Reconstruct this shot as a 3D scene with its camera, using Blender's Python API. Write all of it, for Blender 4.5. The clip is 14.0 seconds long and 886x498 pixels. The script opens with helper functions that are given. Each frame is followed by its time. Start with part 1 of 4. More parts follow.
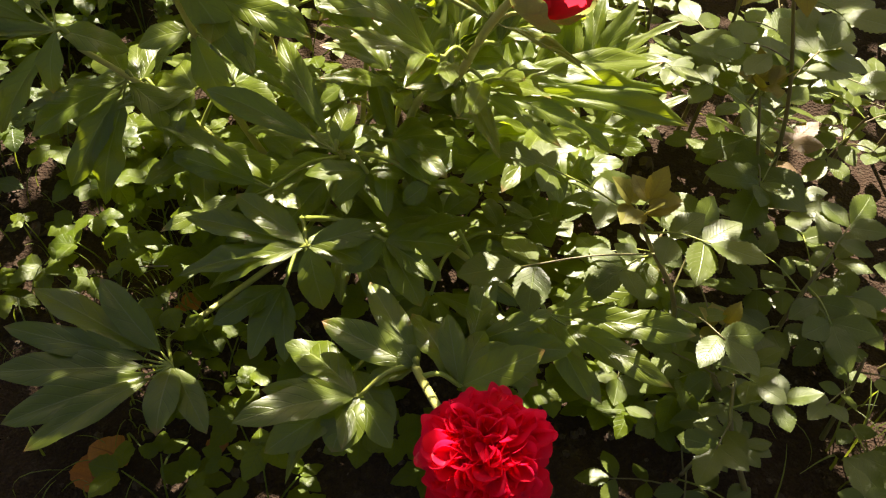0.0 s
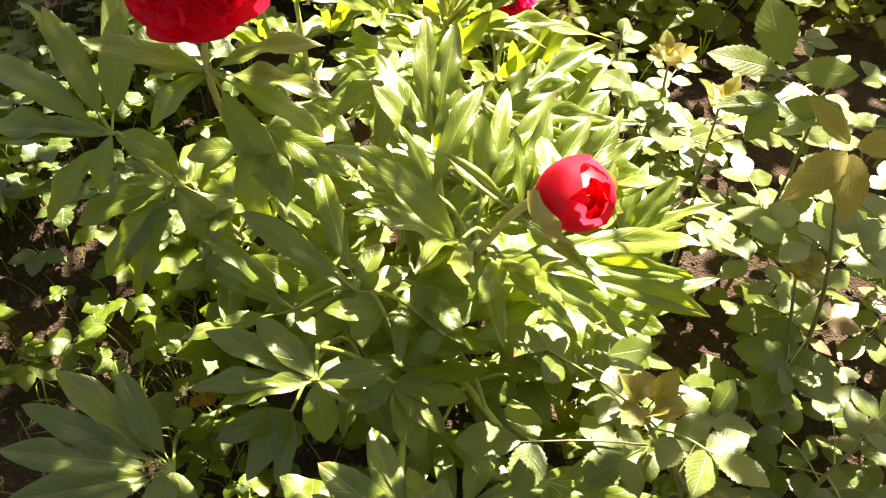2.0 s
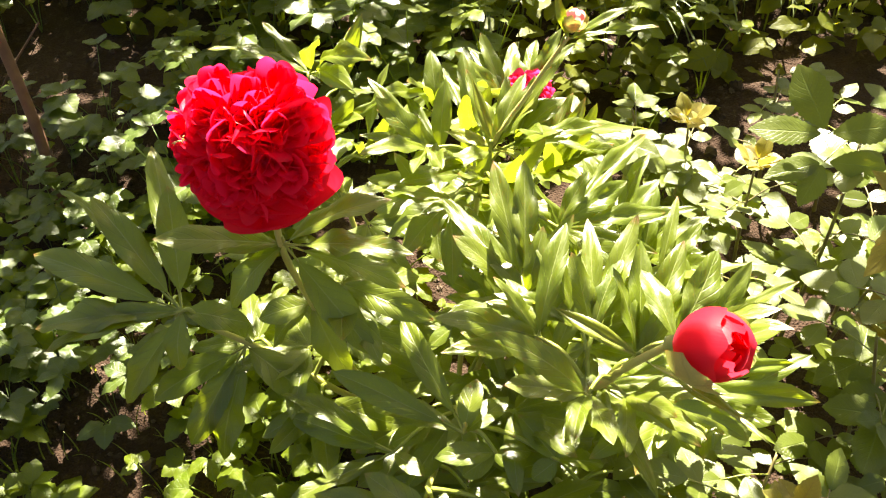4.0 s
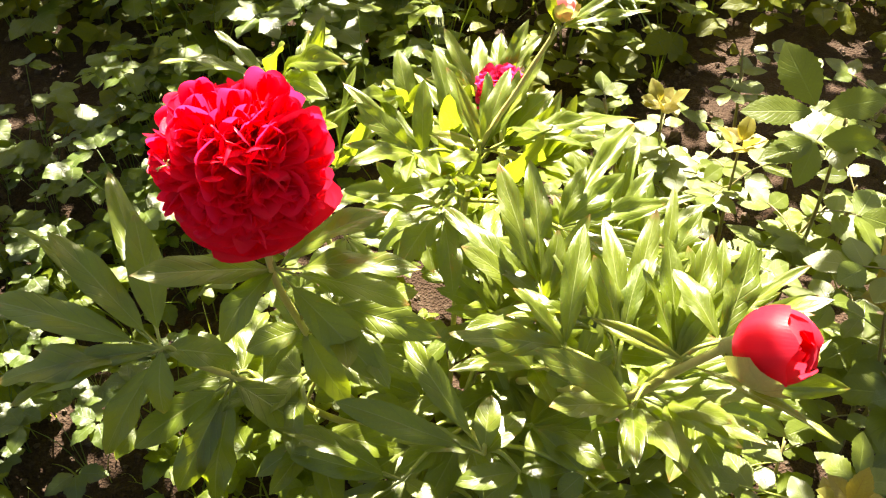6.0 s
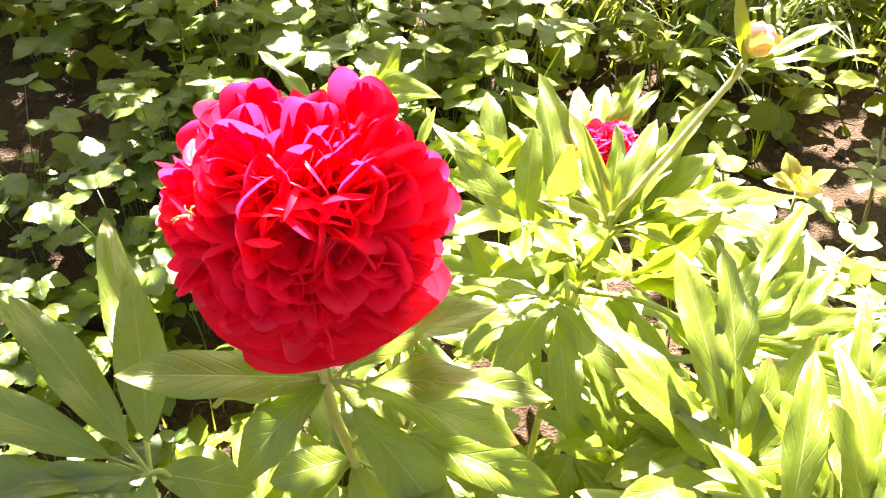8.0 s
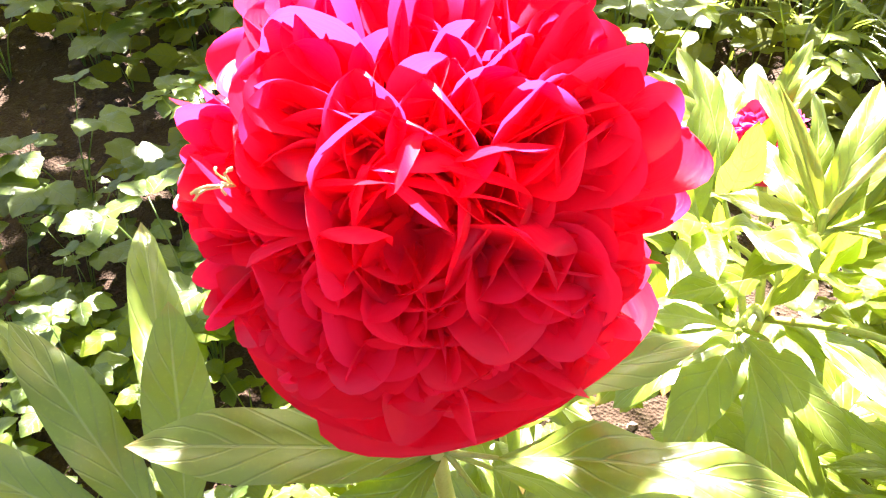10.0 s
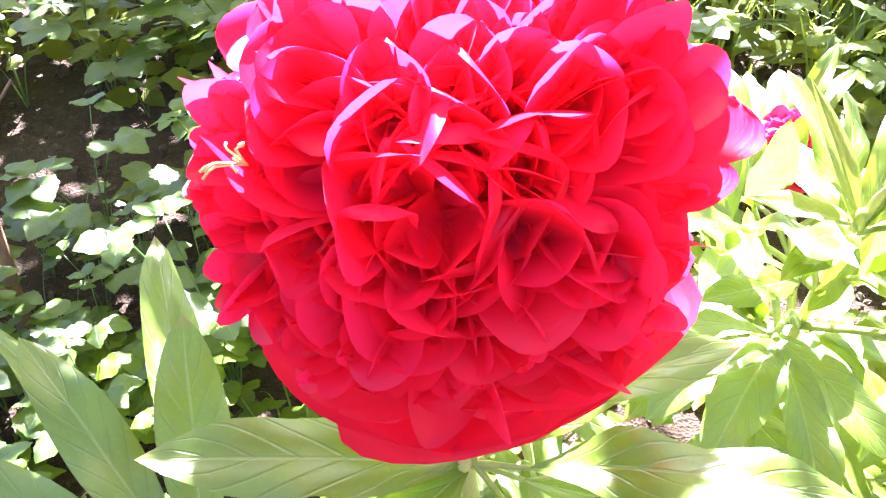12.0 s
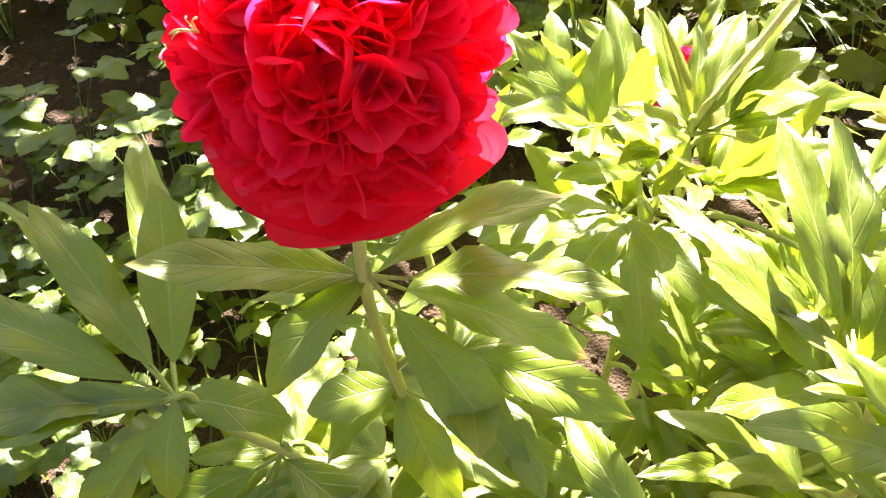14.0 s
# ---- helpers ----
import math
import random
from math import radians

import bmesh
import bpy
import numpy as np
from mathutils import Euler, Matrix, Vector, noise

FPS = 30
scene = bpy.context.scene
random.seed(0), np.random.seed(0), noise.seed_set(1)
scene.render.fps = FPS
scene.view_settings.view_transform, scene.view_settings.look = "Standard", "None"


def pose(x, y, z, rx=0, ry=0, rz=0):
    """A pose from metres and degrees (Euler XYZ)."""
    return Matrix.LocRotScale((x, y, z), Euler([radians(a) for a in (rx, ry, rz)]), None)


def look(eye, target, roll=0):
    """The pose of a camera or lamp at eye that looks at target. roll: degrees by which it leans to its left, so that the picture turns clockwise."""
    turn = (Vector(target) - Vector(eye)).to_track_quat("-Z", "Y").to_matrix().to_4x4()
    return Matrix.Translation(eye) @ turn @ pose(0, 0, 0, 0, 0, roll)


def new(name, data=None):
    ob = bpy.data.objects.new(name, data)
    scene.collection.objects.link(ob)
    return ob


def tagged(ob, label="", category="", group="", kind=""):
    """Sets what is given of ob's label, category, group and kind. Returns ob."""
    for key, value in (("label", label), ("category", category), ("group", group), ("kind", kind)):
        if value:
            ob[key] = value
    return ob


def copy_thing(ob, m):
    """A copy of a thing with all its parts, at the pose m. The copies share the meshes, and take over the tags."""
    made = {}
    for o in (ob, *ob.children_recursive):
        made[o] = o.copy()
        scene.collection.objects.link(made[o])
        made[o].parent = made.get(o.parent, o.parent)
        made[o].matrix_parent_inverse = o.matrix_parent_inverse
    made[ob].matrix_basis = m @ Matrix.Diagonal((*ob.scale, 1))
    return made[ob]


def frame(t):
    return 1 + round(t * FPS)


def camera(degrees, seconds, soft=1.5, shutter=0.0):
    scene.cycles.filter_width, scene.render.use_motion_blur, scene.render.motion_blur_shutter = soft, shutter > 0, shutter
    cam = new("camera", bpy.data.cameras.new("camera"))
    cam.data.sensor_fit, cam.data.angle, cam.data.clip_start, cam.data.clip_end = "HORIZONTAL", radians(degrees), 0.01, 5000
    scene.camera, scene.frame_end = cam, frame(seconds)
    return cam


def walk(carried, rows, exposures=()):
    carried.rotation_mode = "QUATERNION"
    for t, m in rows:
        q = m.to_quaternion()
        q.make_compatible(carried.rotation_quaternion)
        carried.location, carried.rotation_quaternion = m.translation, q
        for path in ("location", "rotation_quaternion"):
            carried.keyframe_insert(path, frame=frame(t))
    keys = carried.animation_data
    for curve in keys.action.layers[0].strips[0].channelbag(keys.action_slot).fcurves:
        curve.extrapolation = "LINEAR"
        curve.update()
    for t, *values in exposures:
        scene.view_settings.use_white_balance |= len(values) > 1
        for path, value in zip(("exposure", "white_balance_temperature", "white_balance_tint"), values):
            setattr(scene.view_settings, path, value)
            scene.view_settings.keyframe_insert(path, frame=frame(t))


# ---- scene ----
cam = camera(54.9, 14.0, soft=1.2)
PATH = [
    (0, (0.039, 0.025, 0.812), (0.061, 1.356, -0.68), 2.6),
    (0.5, (0.037, 0.047, 0.833), (0.051, 1.405, -0.635), 4.7),
    (1, (0.049, 0.072, 0.846), (0.044, 1.452, -0.602), 7.2),
    (1.5, (0.067, 0.089, 0.857), (0.0, 1.486, -0.572), 7.0),
    (2, (0.066, 0.095, 0.879), (-0.052, 1.505, -0.535), 5.9),
    (2.5, (0.061, 0.106, 0.896), (-0.097, 1.527, -0.501), 4.7),
    (3, (0.017, 0.137, 0.922), (-0.139, 1.571, -0.463), 2.9),
    (3.5, (-0.024, 0.152, 0.957), (-0.15, 1.601, -0.416), -0.7),
    (6, (-0.112, 0.207, 0.931), (-0.018, 1.65, -0.45), -2.7),
    (6.5, (-0.148, 0.251, 0.887), (-0.043, 1.713, -0.474), -1.0),
    (7, (-0.16, 0.288, 0.863), (-0.046, 1.822, -0.416), 1.0),
    (7.5, (-0.169, 0.338, 0.831), (-0.065, 1.881, -0.438), 0.9),
    (8, (-0.18, 0.399, 0.788), (-0.084, 1.951, -0.469), 1.4),
    (8.5, (-0.198, 0.439, 0.759), (-0.118, 2.006, -0.481), 1.0),
    (9, (-0.2142, 0.4812, 0.7172), (-0.1852, 2.0612, -0.5088), 0.0),
    (11.5, (-0.209, 0.539, 0.664), (-0.331, 2.146, -0.521), -4.0),
    (12, (-0.216, 0.533, 0.660), (-0.317, 2.158, -0.502), -3.9),
    (12.5, (-0.216, 0.517, 0.664), (-0.315, 2.130, -0.507), -3.6),
    (13, (-0.213, 0.487, 0.677), (-0.272, 2.078, -0.534), -2.2),
    (13.5, (-0.194, 0.448, 0.683), (-0.275, 2.041, -0.524), -1.9),
    (14, (-0.174, 0.410, 0.695), (-0.226, 1.975, -0.549), -1.9),
]
EXPOSURES = [(0, 2.15, 7300, 10), (0.2, 2.6, 7300, 10), (0.45, 3.15, 7300, 10), (3.7, 3.1, 7300, 10), (6.5, 3.1, 7300, 10), (7.4, 3.2, 7200, 10), (8.0, 4.15, 6900, 10),
             (9.0, 4.3, 6900, 11), (11.4, 4.9, 5200, 20), (12.5, 4.95, 5200, 20), (13.2, 4.85, 5500, 14), (14.0, 4.0, 6700, 10)]
walk(cam, [(t, look(eye, target, roll)) for t, eye, target, roll in PATH], EXPOSURES)

# ---- daylight ----
SUN_WAY = Vector((0.06, 0.62, 0.90)).normalized()
world = bpy.data.worlds.new("sky")
scene.world = world
world.use_nodes = True
sky = world.node_tree.nodes.new("ShaderNodeTexSky")
sky.sky_type, sky.sun_disc = "NISHITA", False
sky.dust_density, sky.ozone_density = 4.0, 0.5
sky.sun_elevation = math.asin(SUN_WAY.z)
sky.sun_rotation = math.atan2(SUN_WAY.x, SUN_WAY.y)
world.node_tree.nodes["Background"].inputs[1].default_value = 0.022
world.node_tree.links.new(sky.outputs[0], world.node_tree.nodes["Background"].inputs[0])
sun = new("sun", bpy.data.lights.new("sun", "SUN"))
sun.data.energy, sun.data.angle, sun.data.color = 5.0, radians(0.55), (1.0, 0.95, 0.86)
sun.matrix_world = look(SUN_WAY * 10, (0, 0, 0))

# ---- materials ----


def shader(name, rough=0.5):
    m = bpy.data.materials.new(name)
    m.use_nodes = True
    nt = m.node_tree
    b = nt.nodes["Principled BSDF"]
    b.inputs["Roughness"].default_value = rough
    return m, nt, b


def node(nt, kind, **values):
    n = nt.nodes.new(kind)
    for key, value in values.items():
        n.inputs[key.replace("_", " ")].default_value = value
    return n


def math_node(nt, op, a, b=None, c=None):
    n = nt.nodes.new("ShaderNodeMath")
    n.operation = op
    for slot, v in enumerate((a, b, c)):
        if v is None:
            continue
        if isinstance(v, (int, float)):
            n.inputs[slot].default_value = v
        else:
            nt.links.new(v, n.inputs[slot])
    return n.outputs[0]


def blend(nt, fac, a, b, mode="MIX"):
    n = nt.nodes.new("ShaderNodeMix")
    n.data_type, n.blend_type = "RGBA", mode
    for slot, v in ((0, fac), (6, a), (7, b)):
        if isinstance(v, (int, float)):
            n.inputs[slot].default_value = v
        elif isinstance(v, tuple):
            n.inputs[slot].default_value = (*v, 1)
        else:
            nt.links.new(v, n.inputs[slot])
    return n.outputs[2]


def ramp(nt, value, lo, hi):
    n = nt.nodes.new("ShaderNodeMapRange")
    nt.links.new(value, n.inputs[0])
    n.inputs[1].default_value, n.inputs[2].default_value = lo, hi
    return n.outputs[0]


def leafy(name, dark, light, glow, vein, rough=0.36, through_light=0.4, veins=9.0, tip=None, island=False, relief=0.28, spec=0.5):
    """A leaf: blade colour varied leaf by leaf, pale midrib and side veins in the UVs, and light shining through."""
    m, nt, b = shader(name, rough)
    uv = nt.nodes.new("ShaderNodeUVMap")
    sep = nt.nodes.new("ShaderNodeSeparateXYZ")
    nt.links.new(uv.outputs[0], sep.inputs[0])
    u, v = sep.outputs[0], sep.outputs[1]
    side = math_node(nt, "ABSOLUTE", math_node(nt, "SUBTRACT", u, 0.5))
    rib = ramp(nt, side, 0.030, 0.010)
    wave = math_node(nt, "FRACT", math_node(nt, "MULTIPLY", math_node(nt, "SUBTRACT", v, math_node(nt, "MULTIPLY", side, 0.55)), veins))
    lateral = ramp(nt, math_node(nt, "ABSOLUTE", math_node(nt, "SUBTRACT", wave, 0.5)), 0.10, 0.02)
    wide = node(nt, "ShaderNodeTexNoise", Scale=22.0, Detail=3.0)
    fine = node(nt, "ShaderNodeTexNoise", Scale=420.0, Detail=2.0)
    place = nt.nodes.new("ShaderNodeNewGeometry")
    nt.links.new(place.outputs["Position"], wide.inputs["Vector"])
    nt.links.new(place.outputs["Position"], fine.inputs["Vector"])
    if island:
        chance = place.outputs["Random Per Island"]
    else:
        chance = nt.nodes.new("ShaderNodeObjectInfo").outputs["Random"]
    base = blend(nt, chance, dark, light)
    base = blend(nt, ramp(nt, wide.outputs[0], 0.35, 0.75), base, tuple(c * 0.72 for c in light))
    base = blend(nt, ramp(nt, fine.outputs[0], 0.55, 0.8), base, tuple(min(1, c * 1.25) for c in light))
    if tip:
        old = math_node(nt, "MULTIPLY", ramp(nt, math_node(nt, "ADD", v, math_node(nt, "MULTIPLY", wide.outputs[0], 0.16)), 1.0, 1.08), math_node(nt, "GREATER_THAN", chance, 0.45))
        base = blend(nt, old, base, tip)
    base = blend(nt, math_node(nt, "MULTIPLY", lateral, 0.18), base, vein)
    base = blend(nt, math_node(nt, "MULTIPLY", rib, 0.7), base, vein)
    nt.links.new(base, b.inputs["Base Color"])
    b.inputs["Specular IOR Level"].default_value = spec
    nt.links.new(ramp_to(nt, fine.outputs[0], rough - 0.06, rough + 0.12), b.inputs["Roughness"])
    bump = node(nt, "ShaderNodeBump", Strength=relief, Distance=0.002)
    high = math_node(nt, "SUBTRACT", math_node(nt, "MULTIPLY", wide.outputs[0], 0.5), math_node(nt, "ADD", math_node(nt, "MULTIPLY", lateral, 0.6), math_node(nt, "MULTIPLY", rib, 1.2)))
    nt.links.new(high, bump.inputs["Height"])
    nt.links.new(bump.outputs[0], b.inputs["Normal"])
    glass = node(nt, "ShaderNodeBsdfTranslucent")
    shine = blend(nt, math_node(nt, "MULTIPLY", math_node(nt, "ADD", lateral, rib), 0.35), glow, tuple(c * 0.45 for c in glow))
    nt.links.new(shine, glass.inputs[0])
    nt.links.new(bump.outputs[0], glass.inputs["Normal"])
    mix = node(nt, "ShaderNodeMixShader", Fac=through_light)
    nt.links.new(b.outputs[0], mix.inputs[1])
    nt.links.new(glass.outputs[0], mix.inputs[2])
    nt.links.new(mix.outputs[0], nt.nodes["Material Output"].inputs[0])
    return m


def ramp_to(nt, value, lo, hi):
    n = nt.nodes.new("ShaderNodeMapRange")
    nt.links.new(value, n.inputs[0])
    n.inputs[1].default_value, n.inputs[2].default_value = 0.3, 0.7
    n.inputs[3].default_value, n.inputs[4].default_value = lo, hi
    return n.outputs[0]


PEONY_LEAF = leafy("peony leaf", (0.076, 0.114, 0.006), (0.128, 0.162, 0.012), (0.38, 0.47, 0.02), (0.30, 0.34, 0.11), 0.37, 0.40, 7.0, (0.25, 0.10, 0.035), spec=0.85, relief=0.3)
YOUNG_LEAF = leafy("young peony leaf", (0.15, 0.19, 0.012), (0.22, 0.25, 0.02), (0.36, 0.37, 0.03), (0.36, 0.38, 0.10), 0.38, 0.32, 6.0, spec=0.7)
ROSE_LEAF = leafy("rose leaf", (0.062, 0.092, 0.008), (0.105, 0.134, 0.016), (0.34, 0.40, 0.015), (0.18, 0.23, 0.05), 0.39, 0.36, 11.0, spec=0.55)
ROSE_YOUNG = leafy("young rose leaf", (0.17, 0.13, 0.03), (0.24, 0.23, 0.05), (0.60, 0.46, 0.04), (0.26, 0.16, 0.06), 0.46, 0.42, 9.0, spec=0.5)
ROSE_RED = leafy("reddish rose leaf", (0.14, 0.075, 0.04), (0.17, 0.11, 0.05), (0.42, 0.24, 0.06), (0.22, 0.13, 0.06), 0.46, 0.35, 9.0, spec=0.5)
WEED_LEAF = leafy("weed leaf", (0.065, 0.104, 0.004), (0.12, 0.158, 0.006), (0.42, 0.49, 0.008), (0.17, 0.23, 0.04), 0.42, 0.45, 6.0, spec=0.4)
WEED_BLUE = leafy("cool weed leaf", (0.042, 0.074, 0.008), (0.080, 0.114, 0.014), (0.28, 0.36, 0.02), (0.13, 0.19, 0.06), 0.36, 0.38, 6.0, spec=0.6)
FAR_LEAF = leafy("far leaf", (0.050, 0.068, 0.005), (0.120, 0.130, 0.008), (0.40, 0.42, 0.008), (0.13, 0.17, 0.04), 0.46, 0.45, 6.0, island=True, spec=0.3)
GRASS = leafy("grass blade", (0.070, 0.10, 0.018), (0.13, 0.16, 0.03), (0.40, 0.46, 0.04), (0.13, 0.18, 0.05), 0.42, 0.40, 1.0, island=True)
STRAP = leafy("strap leaf", (0.060, 0.09, 0.022), (0.105, 0.13, 0.035), (0.34, 0.40, 0.05), (0.13, 0.18, 0.06), 0.42, 0.36, 1.0)
DRY_LEAF = leafy("dry leaf", (0.40, 0.12, 0.015), (0.50, 0.19, 0.03), (0.7, 0.28, 0.04), (0.18, 0.06, 0.015), 0.6, 0.2, 8.0)
BRACT = leafy("bud sepal", (0.32, 0.36, 0.10), (0.40, 0.42, 0.15), (0.55, 0.58, 0.12), (0.36, 0.36, 0.15), 0.45, 0.25, 5.0)


def stalk(name, a, b_, rough=0.42):
    m, nt, b = shader(name, rough)
    pos = nt.nodes.new("ShaderNodeNewGeometry").outputs["Position"]
    n1 = node(nt, "ShaderNodeTexNoise", Scale=30.0, Detail=4.0)
    n2 = node(nt, "ShaderNodeTexNoise", Scale=600.0, Detail=2.0)
    nt.links.new(pos, n1.inputs["Vector"])
    nt.links.new(pos, n2.inputs["Vector"])
    base = blend(nt, ramp(nt, n1.outputs[0], 0.35, 0.65), a, b_)
    nt.links.new(blend(nt, math_node(nt, "MULTIPLY", ramp(nt, n2.outputs[0], 0.5, 0.75), 0.3), base, tuple(c * 0.5 for c in a)), b.inputs["Base Color"])
    bump = node(nt, "ShaderNodeBump", Strength=0.3, Distance=0.001)
    nt.links.new(n2.outputs[0], bump.inputs["Height"])
    nt.links.new(bump.outputs[0], b.inputs["Normal"])
    return m


PEONY_STEM = stalk("peony stem", (0.40, 0.40, 0.10), (0.48, 0.46, 0.15))
LEAF_STALK = stalk("leaf stalk", (0.22, 0.27, 0.04), (0.32, 0.34, 0.07))
ROSE_CANE = stalk("rose cane", (0.16, 0.12, 0.05), (0.20, 0.19, 0.06), 0.5)
BARK = stalk("brown bark", (0.16, 0.075, 0.045), (0.24, 0.12, 0.07), 0.7)
TWIG = stalk("dry twig", (0.22, 0.16, 0.11), (0.32, 0.25, 0.18), 0.8)
STAMEN = stalk("stamen", (0.70, 0.48, 0.14), (0.80, 0.62, 0.28), 0.6)


def petal_material(name, deep, bright, glow):
    m, nt, b = shader(name, 0.42)
    uv = nt.nodes.new("ShaderNodeUVMap")
    sep = nt.nodes.new("ShaderNodeSeparateXYZ")
    nt.links.new(uv.outputs[0], sep.inputs[0])
    stretch = nt.nodes.new("ShaderNodeMapping")
    stretch.inputs["Scale"].default_value = (34.0, 2.2, 1.0)
    nt.links.new(uv.outputs[0], stretch.inputs[0])
    streak = node(nt, "ShaderNodeTexNoise", Scale=1.0, Detail=3.0)
    nt.links.new(stretch.outputs[0], streak.inputs["Vector"])
    soft = node(nt, "ShaderNodeTexNoise", Scale=60.0, Detail=2.0)
    nt.links.new(nt.nodes.new("ShaderNodeNewGeometry").outputs["Position"], soft.inputs["Vector"])
    chance = nt.nodes.new("ShaderNodeObjectInfo").outputs["Random"]
    base = blend(nt, chance, deep, bright)
    base = blend(nt, math_node(nt, "MULTIPLY", ramp(nt, streak.outputs[0], 0.45, 0.75), 0.35), base, tuple(min(1, c * 1.2 + 0.02) for c in bright))
    base = blend(nt, math_node(nt, "MULTIPLY", ramp(nt, soft.outputs[0], 0.45, 0.7), 0.4), base, deep)
    nt.links.new(base, b.inputs["Base Color"])
    b.inputs["Sheen Weight"].default_value = 0.12
    b.inputs["Sheen Roughness"].default_value = 0.4
    b.inputs["Sheen Tint"].default_value = (1.0, 0.45, 0.6, 1)
    bump = node(nt, "ShaderNodeBump", Strength=0.25, Distance=0.0012)
    nt.links.new(streak.outputs[0], bump.inputs["Height"])
    nt.links.new(bump.outputs[0], b.inputs["Normal"])
    glass = node(nt, "ShaderNodeBsdfTranslucent")
    glass.inputs[0].default_value = (*glow, 1)
    mix = node(nt, "ShaderNodeMixShader", Fac=0.72)
    nt.links.new(b.outputs[0], mix.inputs[1])
    nt.links.new(glass.outputs[0], mix.inputs[2])
    nt.links.new(mix.outputs[0], nt.nodes["Material Output"].inputs[0])
    return m


PETAL = petal_material("red petal", (0.80, 0.008, 0.038), (0.90, 0.022, 0.13), (1.0, 0.018, 0.09))
BUD_PETAL = petal_material("bud petal", (0.56, 0.015, 0.045), (0.66, 0.035, 0.08), (0.80, 0.03, 0.06))
PALE_PETAL = petal_material("pale bud petal", (0.60, 0.14, 0.17), (0.70, 0.28, 0.28), (0.80, 0.30, 0.28))
PINK_PETAL = petal_material("pink-red petal", (0.68, 0.018, 0.13), (0.78, 0.05, 0.22), (0.88, 0.05, 0.2))


def soil_material(name):
    m, nt, b = shader(name, 0.95)
    pos = nt.nodes.new("ShaderNodeNewGeometry").outputs["Position"]
    big = node(nt, "ShaderNodeTexNoise", Scale=5.0, Detail=5.0)
    mid = node(nt, "ShaderNodeTexNoise", Scale=70.0, Detail=6.0, Roughness=0.7)
    grit = node(nt, "ShaderNodeTexVoronoi", Scale=260.0)
    for n in (big, mid, grit):
        nt.links.new(pos, n.inputs["Vector"])
    base = blend(nt, ramp(nt, big.outputs[0], 0.35, 0.65), (0.029, 0.016, 0.009), (0.047, 0.027, 0.017))
    base = blend(nt, ramp(nt, mid.outputs[0], 0.52, 0.72), base, (0.072, 0.049, 0.033))
    base = blend(nt, ramp(nt, grit.outputs["Distance"], 0.22, 0.08), base, (0.029, 0.018, 0.013))
    nt.links.new(base, b.inputs["Base Color"])
    bump = node(nt, "ShaderNodeBump", Strength=0.9, Distance=0.006)
    nt.links.new(math_node(nt, "ADD", mid.outputs[0], math_node(nt, "MULTIPLY", grit.outputs["Distance"], 0.7)), bump.inputs["Height"])
    nt.links.new(bump.outputs[0], b.inputs["Normal"])
    b.inputs["Specular IOR Level"].default_value = 0.2
    return m


SOIL = soil_material("garden soil")


def clod_material():
    m, nt, b = shader("soil crumb", 0.95)
    chance = nt.nodes.new("ShaderNodeNewGeometry")
    n = node(nt, "ShaderNodeTexNoise", Scale=300.0, Detail=4.0)
    nt.links.new(chance.outputs["Position"], n.inputs["Vector"])
    base = blend(nt, chance.outputs["Random Per Island"], (0.04, 0.024, 0.016), (0.13, 0.095, 0.07))
    nt.links.new(blend(nt, ramp(nt, n.outputs[0], 0.45, 0.7), base, (0.07, 0.045, 0.032)), b.inputs["Base Color"])
    bump = node(nt, "ShaderNodeBump", Strength=0.6, Distance=0.002)
    nt.links.new(n.outputs[0], bump.inputs["Height"])
    nt.links.new(bump.outputs[0], b.inputs["Normal"])
    b.inputs["Specular IOR Level"].default_value = 0.2
    return m


CLOD = clod_material()

# ---- helpers for plants ----
rnd = random.Random(7)
GROUND = -0.03


def ground_height(x, y):
    n = noise.noise(Vector((x * 2.1, y * 2.1, 3.0))) * 0.02 + noise.noise(Vector((x * 9, y * 9, 7.0))) * 0.009 + noise.noise(Vector((x * 26, y * 26, 1.0))) * 0.004
    return GROUND + n + 0.13 * (min(max(y, -0.5), 3.0) - 0.85)


def mesh_of(name, verts, faces, uvs=None, material=None, smooth=True):
    me = bpy.data.meshes.new(name)
    me.from_pydata(verts, [], faces)
    if uvs:
        layer = me.uv_layers.new(name="UVMap")
        for loop in me.loops:
            layer.data[loop.index].uv = uvs[loop.vertex_index]
    if smooth:
        me.polygons.foreach_set("use_smooth", [True] * len(me.polygons))
    if material:
        me.materials.append(material)
    me.update()
    return me


def curve_points(pts, steps):
    """A smooth line through the given points."""
    p = [Vector(q) for q in pts]
    p = [p[0] * 2 - p[1], *p, p[-1] * 2 - p[-2]]
    out = []
    for i in range(1, len(p) - 2):
        for k in range(steps):
            t = k / steps
            a, b, c, d = p[i - 1], p[i], p[i + 1], p[i + 2]
            out.append(0.5 * (2 * b + (c - a) * t + (2 * a - 5 * b + 4 * c - d) * t * t + (3 * b - a - 3 * c + d) * t**3))
    return [*out, p[-2]]


